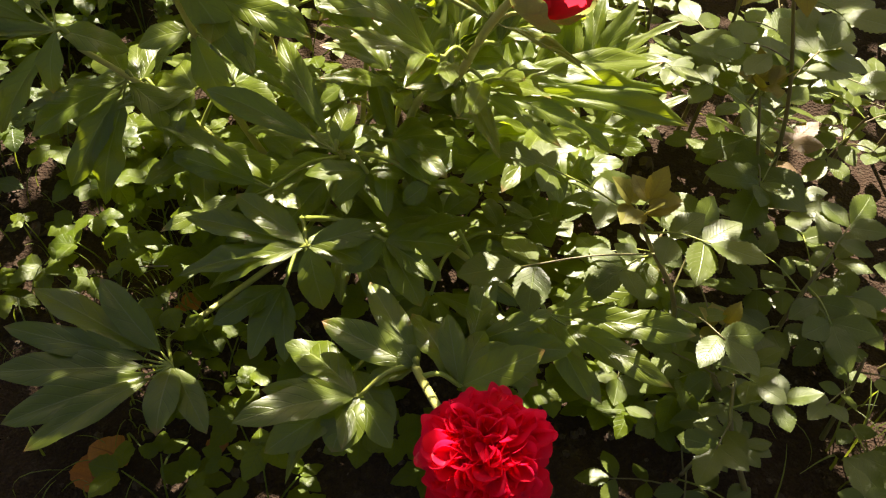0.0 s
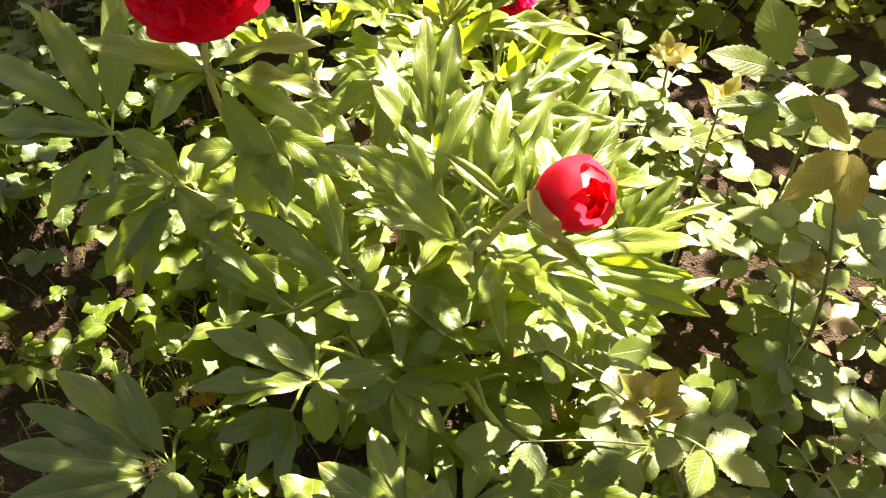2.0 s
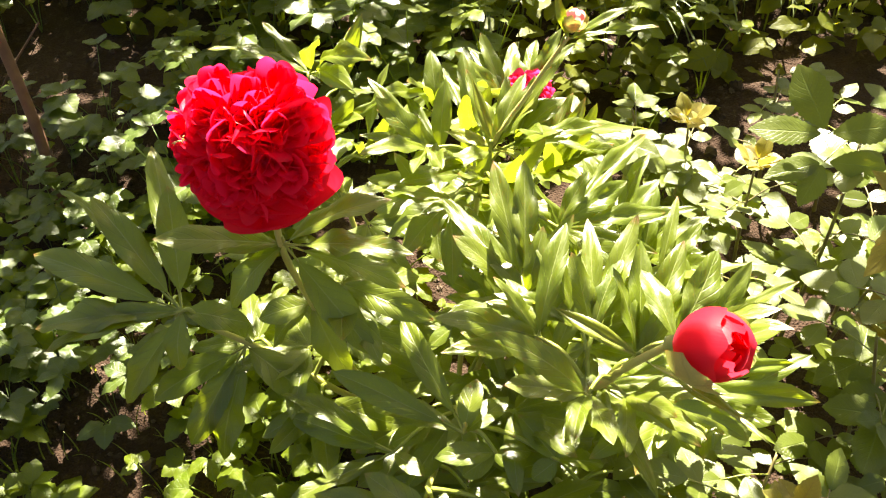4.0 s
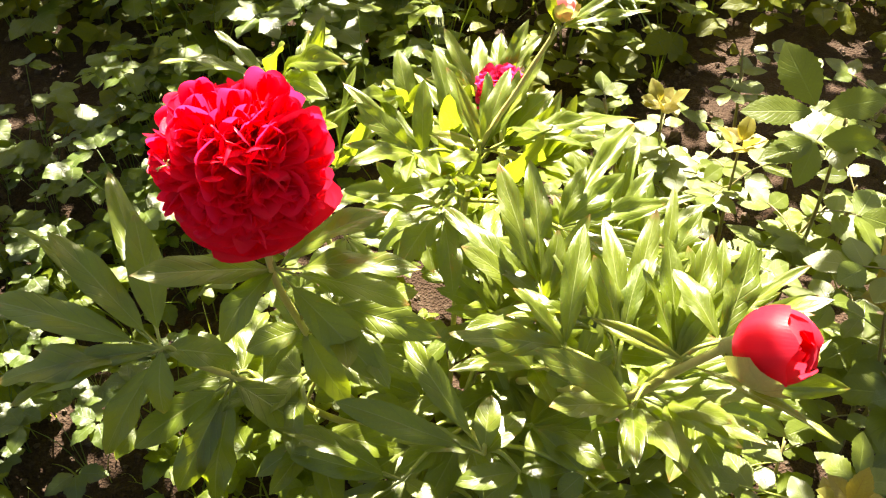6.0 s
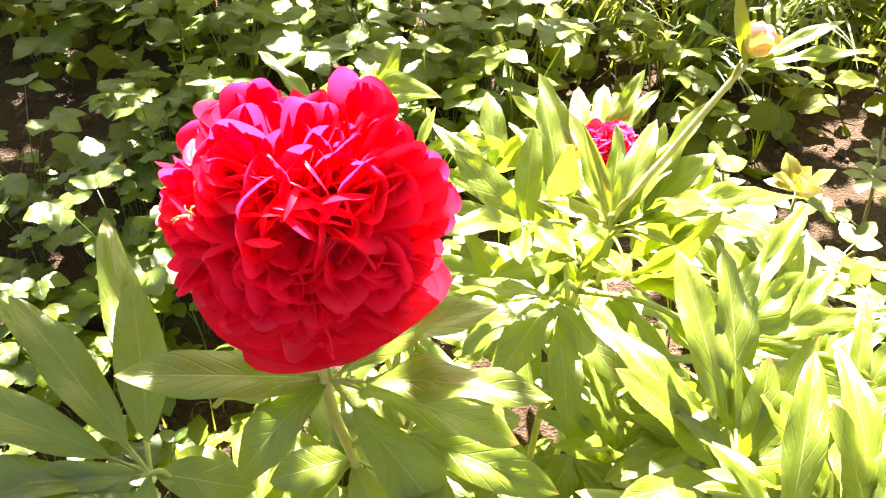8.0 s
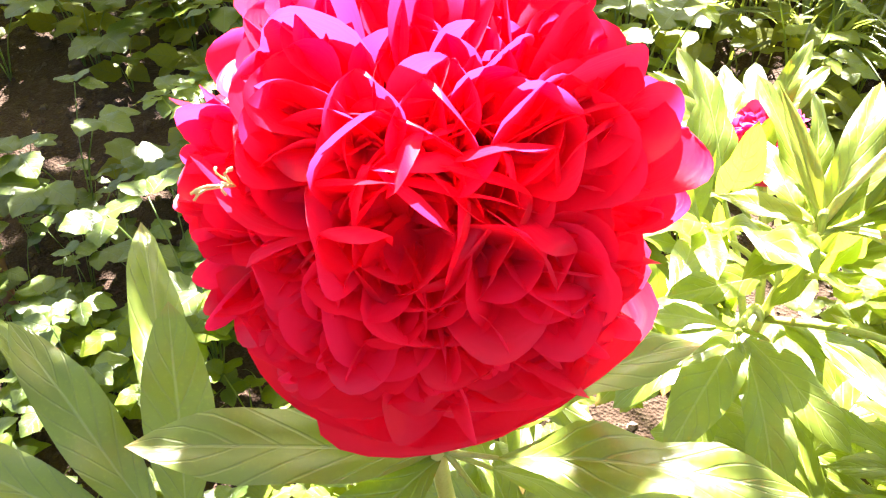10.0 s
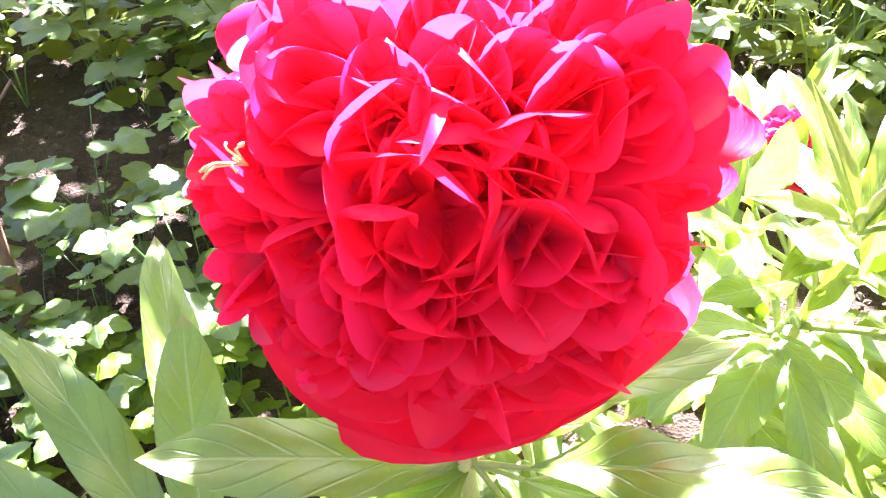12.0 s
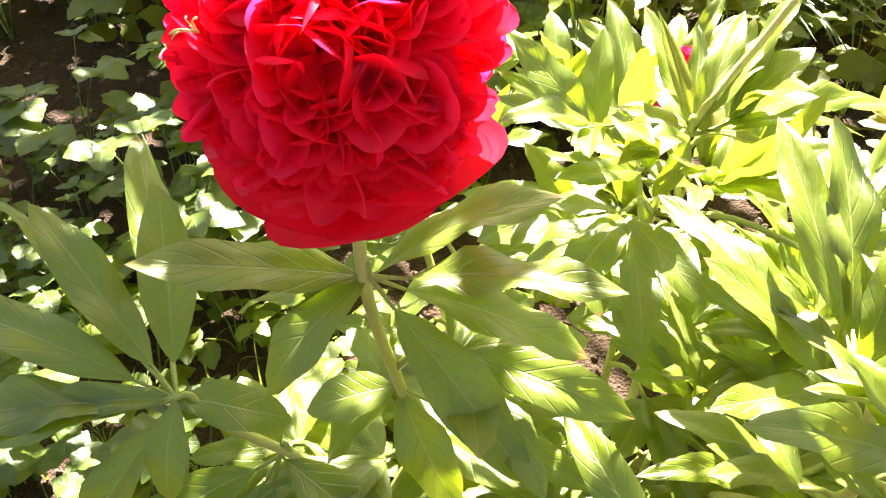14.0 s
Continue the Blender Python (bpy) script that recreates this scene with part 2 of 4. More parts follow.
def tube_data(pts, r0, r1, steps=4, sides=6, start=0):
    line = curve_points(pts, steps)
    verts, faces = [], []
    for i, q in enumerate(line):
        way = (line[min(i + 1, len(line) - 1)] - line[max(i - 1, 0)]).normalized()
        a = way.cross(Vector((0.31, 0.2, 0.93)) if abs(way.z) < 0.9 else Vector((1, 0, 0))).normalized()
        b = way.cross(a)
        r = r0 + (r1 - r0) * i / (len(line) - 1)
        for k in range(sides):
            w = 2 * math.pi * k / sides
            verts.append(q + a * (math.cos(w) * r) + b * (math.sin(w) * r))
    for i in range(len(line) - 1):
        for k in range(sides):
            n = (k + 1) % sides
            faces.append((start + i * sides + k, start + i * sides + n, start + (i + 1) * sides + n, start + (i + 1) * sides + k))
    faces.append(tuple(start + (len(line) - 1) * sides + k for k in range(sides)))
    return verts, faces


def tube(name, pts, r0, r1, material, steps=4, sides=6):
    v, f = tube_data(pts, r0, r1, steps, sides)
    return mesh_of(name, v, f, None, material)


def leaf_mesh(name, material, broad=0.45, fold=0.35, arch=0.06, wave=0.02, teeth=0.0, rows=11, cols=6, seed=1, point=1.0):
    """A blade one long from its foot to its tip along y and one wide: folded along the midrib, arched, wavy, toothed where asked."""
    r = random.Random(seed)
    ph, twist = r.random() * 6, r.uniform(-0.3, 0.3)
    verts, faces, uvs = [], [], []
    for i in range(rows + 1):
        v = i / rows
        s = v ** (math.log(0.5) / math.log(broad))
        half = 0.5 * max(0.0, math.sin(math.pi * s)) ** (0.75 if v < broad else point)
        if i == 0:
            half = 0.025
        bend = arch * 4 * v * (1 - v)
        side = wave * math.sin(v * 5 + ph)
        for k in range(cols + 1):
            u = k / cols * 2 - 1
            h = half * (1 + teeth * (1 if i % 2 else -1) * (abs(u) == 1) * (0 < i < rows))
            z = bend + fold * 0.3 * abs(u) * half - 0.22 * fold * u * u * half + wave * math.sin(v * 13 + ph + (2.5 if u > 0 else 0)) * abs(u) * half * 2 + twist * 0.25 * u * half * v
            verts.append((u * h + side * 0.3 * v * (1 - v) * 4, v, z))
            uvs.append((0.5 + u * 0.5, v))
    for i in range(rows):
        for k in range(cols):
            a = i * (cols + 1) + k
            faces.append((a, a + 1, a + cols + 2, a + cols + 1))
    return mesh_of(name, verts, faces, uvs, material)


def leaf_set(material, count, broad, fold, arch, wave, teeth=0.0, rows=11, cols=6, point=1.0):
    return [leaf_mesh("leaflet", material, broad + rnd.uniform(-0.05, 0.05), fold * rnd.uniform(0.5, 1.4), arch * rnd.uniform(0.3, 1.6), wave * rnd.uniform(0.5, 1.5), teeth, rows, cols, rnd.randrange(9999), point) for _ in range(count)]


PEONY_BLADES = leaf_set(PEONY_LEAF, 14, 0.50, 0.7, 0.07, 0.045, point=0.66)
YOUNG_BLADES = leaf_set(YOUNG_LEAF, 4, 0.5, 0.9, 0.06, 0.02, point=1.2)
ROSE_BLADES = leaf_set(ROSE_LEAF, 6, 0.48, 0.7, 0.03, 0.012, 0.055, 22, 4, 0.9)
ROSE_YOUNG_BLADES = leaf_set(ROSE_YOUNG, 3, 0.48, 1.5, 0.05, 0.02, 0.05, 16, 4, 1.0)
ROSE_RED_BLADES = leaf_set(ROSE_RED, 3, 0.48, 0.9, 0.04, 0.02, 0.05, 16, 4, 1.0)


def blade_pose(foot, tip, width, up=(0, 0, 1), roll=0.0):
    foot, tip = Vector(foot), Vector(tip)
    y = tip - foot
    length = y.length
    y.normalize()
    x = y.cross(Vector(up))
    if x.length < 0.05:
        x = y.cross(Vector((0, 1, 0.2)))
    x.normalize()
    z = x.cross(y)
    m = Matrix((x * width, y * length, z * length)).transposed().to_4x4()
    turn = Matrix.Rotation(roll, 4, y)
    return Matrix.Translation(foot) @ turn @ m


def part(name, me, parent, m=None, label=""):
    ob = new(name, me)
    ob.parent = parent
    if m is not None:
        ob.matrix_basis = m
    if label:
        tagged(ob, label)
    return ob


def thing(name, at, label, category, group="", kind=""):
    ob = new(name)
    ob.location = at
    ob.empty_display_size = 0.05
    return tagged(ob, label, category, group, kind)


def planted(name, me, plant, label=""):
    """A part given in the world's coordinates under a plant that stands at its own foot."""
    ob = part(name, me, plant, None, label)
    ob.matrix_parent_inverse = Matrix.Translation(-plant.location)
    return ob


# ---- the ground ----


def build_ground():
    xs = sorted({round(-1.6 + 0.025 * i, 3) for i in range(129)} | {-60.0, -20.0, -6.0, -3.0, 3.0, 6.0, 20.0, 60.0})
    ys = sorted({round(-0.5 + 0.025 * i, 3) for i in range(141)} | {-60.0, -20.0, -5.0, -1.5, 4.5, 8.0, 20.0, 60.0})
    verts = [(x, y, ground_height(x, y)) for y in ys for x in xs]
    w = len(xs)
    faces = [(j * w + i, j * w + i + 1, (j + 1) * w + i + 1, (j + 1) * w + i) for j in range(len(ys) - 1) for i in range(w - 1)]
    tagged(new("ground", mesh_of("ground", verts, faces, None, SOIL)), "dark crumbly garden soil with dappled light", "ground", kind="structure")


build_ground()


def scatter_lumps(name, label, category, count, where, size, material, seed):
    r = random.Random(seed)
    verts, faces = [], []
    for _ in range(count):
        x, y = where(r)
        s = size * r.uniform(0.25, 1.0) ** 1.6
        c = Vector((x, y, ground_height(x, y) + s * 0.15))
        start = len(verts)
        q = Euler((r.random() * 6, r.random() * 6, r.random() * 6)).to_matrix()
        for k in range(3):
            for j in range(5):
                a = 2 * math.pi * j / 5 + k * 0.6
                h = (k - 1) * 0.75
                rad = math.sqrt(max(0.1, 1 - h * h)) * r.uniform(0.7, 1.15)
                verts.append(c + q @ Vector((math.cos(a) * rad * s, math.sin(a) * rad * s * 0.8, h * s * 0.8)))
        for k in range(2):
            for j in range(5):
                n = (j + 1) % 5
                faces.append((start + k * 5 + j, start + k * 5 + n, start + k * 5 + 5 + n, start + k * 5 + 5 + j))
        faces += [tuple(start + j for j in reversed(range(5))), tuple(start + 10 + j for j in range(5))]
    tagged(new(name, mesh_of(name, verts, faces, None, material, False)), label, category, kind="stuff")


scatter_lumps("soil_crumbs", "small grey-brown soil crumbs and stones on the bed", "soil", 4200, lambda r: (r.uniform(-1.3, 1.2), r.uniform(0.2, 2.0)), 0.008, CLOD, 3)
scatter_lumps("soil_clods", "larger dry soil clods lying on the bed", "soil", 500, lambda r: (r.uniform(-1.3, 1.2), r.uniform(0.2, 2.0)), 0.018, CLOD, 4)

# ---- peonies ----


def spray(plant, joint, tips, blades=None, stem_from=None, stalk_r=0.0022):
    """A compound peony leaf: a stalk that ends in a joint, and leaflets that spread from it."""
    joint = Vector(joint)
    if stem_from is None:
        stem_from = nearest_on(plant, joint)
    foot = Vector(stem_from)
    mid = (foot + joint) / 2 + Vector((0, 0, 0.012))
    verts, faces = tube_data([foot, mid, joint], stalk_r * 1.25, stalk_r * 0.8, 4, 6)
    starts = []
    for tip, width in tips:
        tip = Vector(tip)
        far = (tip - joint).length
        begin = joint + (tip - joint) * (0.04 if far < 0.12 else 0.16)
        starts.append(begin)
        v, f = tube_data([joint, begin], stalk_r * 0.7, stalk_r * 0.45, 1, 5, len(verts))
        verts += v
        faces += f
    leaf = planted("leaf", mesh_of("leaf_stalk", verts, faces, None, LEAF_STALK), plant)
    for begin, (tip, width) in zip(starts, tips):
        tip = Vector(tip)
        lean = (tip - joint).normalized()
        up = Vector((0, -0.25, 1)) if abs(lean.z) < 0.8 else Vector((0, -1, 0.3))
        me = rnd.choice(blades or PEONY_BLADES)
        part("leaflet", me, leaf, blade_pose(begin, tip, width * rnd.uniform(0.78, 0.98), up, rnd.uniform(-0.35, 0.35)))
    return leaf


LINES = {}


def nearest_on(plant, p):
    line = LINES[plant.name]
    lower = [q for q in line if q.z < p.z + 0.01] or line[:1]
    return min(lower, key=lambda q: (q - p).length + 0.6 * max(0, q.z - p.z + 0.05))


def peony(label, pts, r0=0.0048, r1=0.0031):
    plant = thing("peony_plant", pts[0], label, "peony", "peony stems of the clump")
    planted("stem", tube("stem", pts, r0, r1, PEONY_STEM, 6, 8), plant)
    LINES[plant.name] = curve_points(pts, 6)
    return plant


def petal_mesh(seed, curl, start, cup, ruffle, notch, material, round_from=0.62):
    """A petal one long: narrow claw, broad blade with a round end, cupped like a spoon, curling from start to its rim, softly ruffled."""
    r = random.Random(seed)
    ph = [r.random() * 6.3 for _ in range(5)]
    rows, cols = 12, 10
    verts, faces, uvs = [], [], []
    y = z = last = 0.0
    for i in range(rows + 1):
        s = math.sin(i / rows * math.pi / 2)
        claw = 0.16 + 0.84 * math.sin(min(1.0, s / round_from) * math.pi / 2) ** 1.4
        end = math.sqrt(max(0.0, 1 - (max(0.0, s - round_from) / (1 - round_from)) ** 2.4))
        half = max(0.5 * claw * end, 0.004)
        a = curl * max(0.0, (s - start) / (1 - start)) ** 1.2
        y += math.cos(a) * (s - last)
        z -= math.sin(a) * (s - last)
        last = s
        for k in range(cols + 1):
            u = k / cols * 2 - 1
            rim = s * s * (0.35 + 0.65 * abs(u))
            soft_end = math.sqrt(end)
            wavy = soft_end * ruffle * rim * (math.sin(u * 2.6 + ph[2] + s * 2) + 0.7 * math.sin(u * 5.5 + ph[3] + s * 5))
            edge = soft_end * notch * rim * (math.sin(u * 4.5 + ph[0]) + 0.7 * math.sin(u * 10 + ph[4])) * s
            verts.append((u * half * (1 + 0.06 * math.sin(s * 9 + ph[1])), y + edge, z + cup * u * u * half + wavy))
            uvs.append((0.5 + u * 0.5, s))
    for i in range(rows):
        for k in range(cols):
            a = i * (cols + 1) + k
            faces.append((a, a + 1, a + cols + 2, a + cols + 1))
    return mesh_of("petal", verts, faces, uvs, material)


def petal_sets(material):
    guard = [petal_mesh(100 + i, -0.7, 0.35, 0.14, 0.030, 0.02, material, 0.55) for i in range(5)]
    inner = [petal_mesh(200 + i, -0.75 + 0.11 * i, 0.45, 0.75, 0.070, 0.055, material, 0.64) for i in range(12)]
    small = [petal_mesh(300 + i, -0.9 + 0.14 * i, 0.40, 0.95, 0.080, 0.07, material, 0.66) for i in range(10)]
    return guard, inner, small


RED_SET = petal_sets(PETAL)
PINK_SET = petal_sets(PINK_PETAL)


def flower(plant, heart, axis, radius, seed, sets, label, inner=150, tall=0.72):
    """A full double peony: broad guard petals below, and a dome of ruffled petals that all rise from one base."""
    r = random.Random(seed)
    heart, axis = Vector(heart), Vector(axis).normalized()
    side = axis.cross(Vector((1, 0.1, 0))).normalized()
    other = axis.cross(side)
    side, other = side * 1.12, other * 0.80
    base = heart - axis * radius * 0.55
    knob, faces = tube_data([base - axis * radius * 0.14, base, base + axis * radius * 0.12], radius * 0.16, radius * 0.2, 3, 10)
    head = planted("flower", mesh_of("flower_base", knob, faces, None, BRACT), plant, label)

    def put(me, foot, tip, width, inward, roll):
        part("petal", me, head, blade_pose(foot, tip, width, inward, roll))

    guard, mid, small = sets
    for ring, (count, tilt, size) in enumerate(((7, 1.42, 1.06), (8, 1.22, 1.03), (9, 1.02, 1.0))):
        for i in range(count):
            a = 2 * math.pi * (i + 0.5 * ring + r.uniform(-0.15, 0.15)) / count
            out = side * math.cos(a) + other * math.sin(a)
            th = tilt + r.uniform(-0.08, 0.08)
            way = axis * math.cos(th) + out * math.sin(th)
            tip = base + axis * radius * (0.02 + 0.10 * ring) + way * radius * size * r.uniform(0.95, 1.04) * (1 - 0.34 * min(1.0, max(0.0, (out.z + 0.15) / 0.5)) - (0.12 if out.z < -0.3 else 0)) * (0.88 if out.x > 0.6 else 1.0)
            put(r.choice(guard), base + out * radius * 0.06, tip, radius * r.uniform(1.15, 1.4), axis, r.uniform(-0.12, 0.12))
    pole = (axis + Vector((-0.05, -0.12, -0.40)) * (1 if axis.y < -0.5 else 0.3)).normalized()
    turn = pole.cross(Vector((1, 0.1, 0))).normalized()
    across = pole.cross(turn)
    for i in range(inner):
        f = (i + 0.5) / inner
        th = math.acos(1 - f * 0.80)
        if th < 0.30:
            continue
        a = i * 2.399963 + r.uniform(-0.25, 0.25)
        out = turn * math.cos(a) + across * math.sin(a)
        normal = out * math.sin(th) + pole * math.cos(th)
        along = out * math.cos(th) - pole * math.sin(th)
        lump = 1 + 0.02 * math.sin(3 * a + seed) * math.sin(th * 2) + 0.035 * math.sin(7 * a + 5 * th + seed) + r.uniform(-0.13, 0.04)
        tip = heart - axis * radius * 0.10 + out * (math.sin(th) * radius * (0.62 + 0.17 * abs(out.x) + 0.16 * max(0.0, out.z)) * lump) + pole * (math.cos(th) * radius * tall * lump)
        # the heart's petals stand up round a hollow, those further out lean over one another
        phi = 0.12 + 0.70 * min(1.0, th / 1.1) + r.uniform(-0.22, 0.22)
        sway = pole.cross(out) * r.uniform(-0.32, 0.32)
        way = (normal * math.cos(phi) + along * math.sin(phi) + sway).normalized()
        inward = normal * math.sin(phi) - along * math.cos(phi) + pole.cross(out) * r.uniform(-0.3, 0.3)
        kind = small if (th < 0.55 or r.random() < 0.35) else mid
        size = radius * (r.uniform(0.30, 0.44) if kind is small else r.uniform(0.36, 0.52))
        put(r.choice(kind), tip - way * size, tip, size * r.uniform(0.60, 0.92), inward, r.uniform(-0.35, 0.35))
    return head


def shell(name, heart, axis, radius, a0, span, low, high, lift, material, tall=1.12, seed=1, flare=0.0):
    """A petal that wraps round a ball, from low to high (polar angles from the foot)."""
    r = random.Random(seed)
    axis = Vector(axis).normalized()
    side = axis.cross(Vector((0.2, 1, 0.1))).normalized()
    other = axis.cross(side)
    verts, faces, uvs = [], [], []
    rows, cols = 9, 12
    ph = r.random() * 6
    for i in range(rows + 1):
        v = i / rows
        for k in range(cols + 1):
            u = k / cols * 2 - 1
            top = low + (high - low) * (1 - 0.20 * abs(u) ** 2.5 + 0.05 * math.sin(u * 6 + ph))
            p = low + (top - low) * v
            a = a0 + u * span * (0.35 + 0.65 * math.sin(min(1, v * 1.4) * math.pi / 2))
            rad = radius * (1 + lift + 0.035 * math.sin(5 * u + ph) * v + 0.06 * v * v * abs(u) + flare * v**5)
            verts.append(Vector(heart) + (side * math.cos(a) + other * math.sin(a)) * (math.sin(p) * rad) - axis * (math.cos(p) * rad * tall))
            uvs.append((0.5 + u * 0.5, v))
    for i in range(rows):
        for k in range(cols):
            q = i * (cols + 1) + k
            faces.append((q, q + 1, q + cols + 2, q + cols + 1))
    return mesh_of(name, verts, faces, uvs, material)


def flower_bud(plant, heart, axis, radius, label, seed, petals=7, green=3, reach=2.75, cover=1.35, material=None, toward=(0, -1, 0), wide=0.75):
    heart, axis = Vector(heart), Vector(axis).normalized()
    knob, faces = tube_data([heart - axis * radius * 1.35, heart - axis * radius * 1.05, heart - axis * radius * 0.8], radius * 0.22, radius * 0.4, 3, 10)
    head = planted("flower_bud", mesh_of("bud_base", knob, faces, None, BRACT), plant, label)
    r = random.Random(seed)
    side = axis.cross(Vector((0.2, 1, 0.1))).normalized()
    facing = math.atan2(axis.cross(side).dot(Vector(toward)), side.dot(Vector(toward)))
    for i in range(petals):
        part("petal", shell("petal", heart, axis, radius * (0.62 + 0.38 * i / petals), i * 2.4, 1.05 + 0.2 * r.random(), 0.1, reach + 0.22 - 0.5 * (i / petals) ** 1.5 - 0.16 * r.random(), 0.0, material or BUD_PETAL, 1.02, i, 0.10), head)
    for i in range(green):
        part("sepal", shell("sepal", heart, axis, radius * 1.12, facing + i * 2.15, wide, 0.05, cover + 0.3 * r.random(), 0.01 * i, BRACT, 1.08, i + 9), head)
    return head

flower_stem = peony("leafy green peony stem carrying a large open red double flower", [(-0.14, 0.85, -0.03), (-0.19, 0.80, 0.15), (-0.215, 0.77, 0.30), (-0.226, 0.742, 0.41), (-0.225, 0.755, 0.494)])
left = peony("sprawling green peony stem with broad shaded leaves", [(-0.12, 0.86, -0.03), (-0.20, 0.80, 0.10), (-0.27, 0.775, 0.21), (-0.335, 0.762, 0.28)])
centre = peony("upright peony stem with erect sunlit leaves", [(-0.06, 0.87, -0.03), (-0.035, 0.86, 0.10), (0.0, 0.80, 0.22), (0.018, 0.68, 0.31), (0.005, 0.665, 0.41)])
bud = peony("leaning peony stem with a half-open red bud", [(-0.03, 0.86, -0.03), (0.0, 0.80, 0.14), (0.02, 0.67, 0.30), (0.05, 0.60, 0.375), (0.072, 0.565, 0.45), (0.092, 0.545, 0.497)])
low = peony("low peony stem with drooping divided leaves", [(-0.07, 0.85, -0.03), (-0.07, 0.77, 0.12), (-0.058, 0.68, 0.22), (-0.055, 0.635, 0.265)])
front = peony("shaded low peony stem with spreading leaves", [(-0.09, 0.83, -0.03), (-0.09, 0.72, 0.08), (-0.095, 0.62, 0.185)])
near = peony("arching peony stem with a red flower at its end", [(-0.02, 0.82, -0.03), (0.0, 0.62, 0.06), (0.02, 0.47, 0.17), (0.055, 0.36, 0.235), (0.070, 0.30, 0.312)])
ground_stem = peony("short peony stem with large leaves near the soil", [(-0.15, 0.77, -0.04), (-0.20, 0.69, -0.02), (-0.27, 0.61, -0.02)])
right = peony("low peony stem reaching under the rose leaves", [(0.0, 0.82, -0.03), (0.06, 0.68, 0.08), (0.14, 0.54, 0.15)])
back = peony("upright peony stem with backlit leaves behind the large flower", [(-0.14, 0.92, -0.03), (-0.20, 1.01, 0.17), (-0.25, 1.08, 0.36)])
shoot = peony("tall pale peony stem ending in a small tight bud", [(-0.07, 0.90, -0.03), (-0.05, 0.92, 0.20), (-0.03, 0.905, 0.38), (0.015, 0.905, 0.47), (0.051, 0.909, 0.530)], 0.0038, 0.0021)
rear = peony("peony stem with a pinkish red flower among its leaves", [(-0.04, 0.93, -0.03), (0.02, 1.04, 0.17), (0.034, 1.14, 0.295)])
side = peony("leafy peony stem in full sun", [(0.01, 0.90, -0.03), (0.07, 0.86, 0.15), (0.115, 0.82, 0.30)])
edge = peony("outer peony stem with narrow sunlit leaves", [(0.0, 0.87, -0.03), (0.10, 0.77, 0.12), (0.165, 0.70, 0.27)])

spray(left, (-0.353, 0.763, 0.3), [((-0.539, 0.843, 0.31), 0.0414), ((-0.52, 0.762, 0.275), 0.0414), ((-0.454, 0.853, 0.385), 0.0331), ((-0.368, 0.856, 0.395), 0.0386), ((-0.523, 0.914, 0.345), 0.0276), ((-0.417, 0.955, 0.375), 0.0368), ((-0.459, 0.767, 0.285), 0.0276), ((-0.51, 0.747, 0.255), 0.035), ((-0.431, 0.721, 0.195), 0.0414), ((-0.358, 0.723, 0.25), 0.035), ((-0.285, 0.766, 0.275), 0.0331)])
spray(left, (-0.299, 0.769, 0.235), [((-0.411, 0.74, 0.175), 0.0386), ((-0.374, 0.714, 0.125), 0.0442), ((-0.211, 0.715, 0.185), 0.0442), ((-0.338, 0.706, 0.105), 0.0414), ((-0.33, 0.813, 0.265), 0.0276)])
spray(flower_stem, (-0.223, 0.741, 0.415), [((-0.34, 0.728, 0.435), 0.0331), ((-0.098, 0.708, 0.43), 0.0331), ((-0.142, 0.683, 0.32), 0.0423), ((-0.11, 0.725, 0.37), 0.0313), ((-0.278, 0.71, 0.36), 0.0386), ((-0.299, 0.752, 0.38), 0.0276), ((-0.121, 0.773, 0.44), 0.0276)])
spray(flower_stem, (-0.217, 0.772, 0.3), [((-0.182, 0.736, 0.22), 0.0414), ((-0.266, 0.758, 0.24), 0.0386), ((-0.098, 0.722, 0.26), 0.0313), ((-0.276, 0.768, 0.28), 0.0331)])
spray(centre, (0.0, 0.676, 0.41), [((-0.074, 0.774, 0.44), 0.0255), ((-0.026, 0.765, 0.49), 0.024), ((0.001, 0.766, 0.49), 0.0255), ((0.042, 0.714, 0.47), 0.0225), ((-0.04, 0.721, 0.42), 0.0225), ((0.016, 0.71, 0.46), 0.0225)])
spray(centre, (0.016, 0.629, 0.36), [((-0.026, 0.69, 0.38), 0.0225), ((-0.002, 0.642, 0.36), 0.0188), ((0.05, 0.626, 0.4), 0.0225), ((0.044, 0.664, 0.42), 0.0195)])
spray(bud, (0.085, 0.592, 0.42), [((0.067, 0.648, 0.47), 0.0195), ((0.091, 0.669, 0.48), 0.0225), ((0.126, 0.668, 0.48), 0.024), ((0.126, 0.616, 0.48), 0.018), ((0.109, 0.621, 0.46), 0.0195)])
spray(bud, (0.053, 0.628, 0.41), [((0.037, 0.677, 0.46), 0.0225), ((0.097, 0.713, 0.47), 0.0255), ((0.083, 0.683, 0.45), 0.0225), ((0.055, 0.719, 0.46), 0.0195)])
spray(bud, (0.061, 0.606, 0.37), [((0.267, 0.627, 0.315), 0.0225), ((0.21, 0.613, 0.33), 0.021), ((0.14, 0.593, 0.38), 0.0165), ((0.257, 0.716, 0.32), 0.027), ((0.253, 0.668, 0.32), 0.021), ((0.143, 0.564, 0.34), 0.018), ((0.085, 0.481, 0.4), 0.0165), ((0.055, 0.55, 0.38), 0.0165), ((0.025, 0.581, 0.37), 0.018), ((0.011, 0.585, 0.38), 0.015), ((0.193, 0.586, 0.315), 0.0225)])
spray(low, (-0.056, 0.628, 0.27), [((-0.119, 0.737, 0.32), 0.0306), ((-0.187, 0.688, 0.29), 0.0323), ((-0.149, 0.67, 0.255), 0.0357), ((-0.043, 0.677, 0.29), 0.0289), ((-0.012, 0.674, 0.265), 0.0255)])
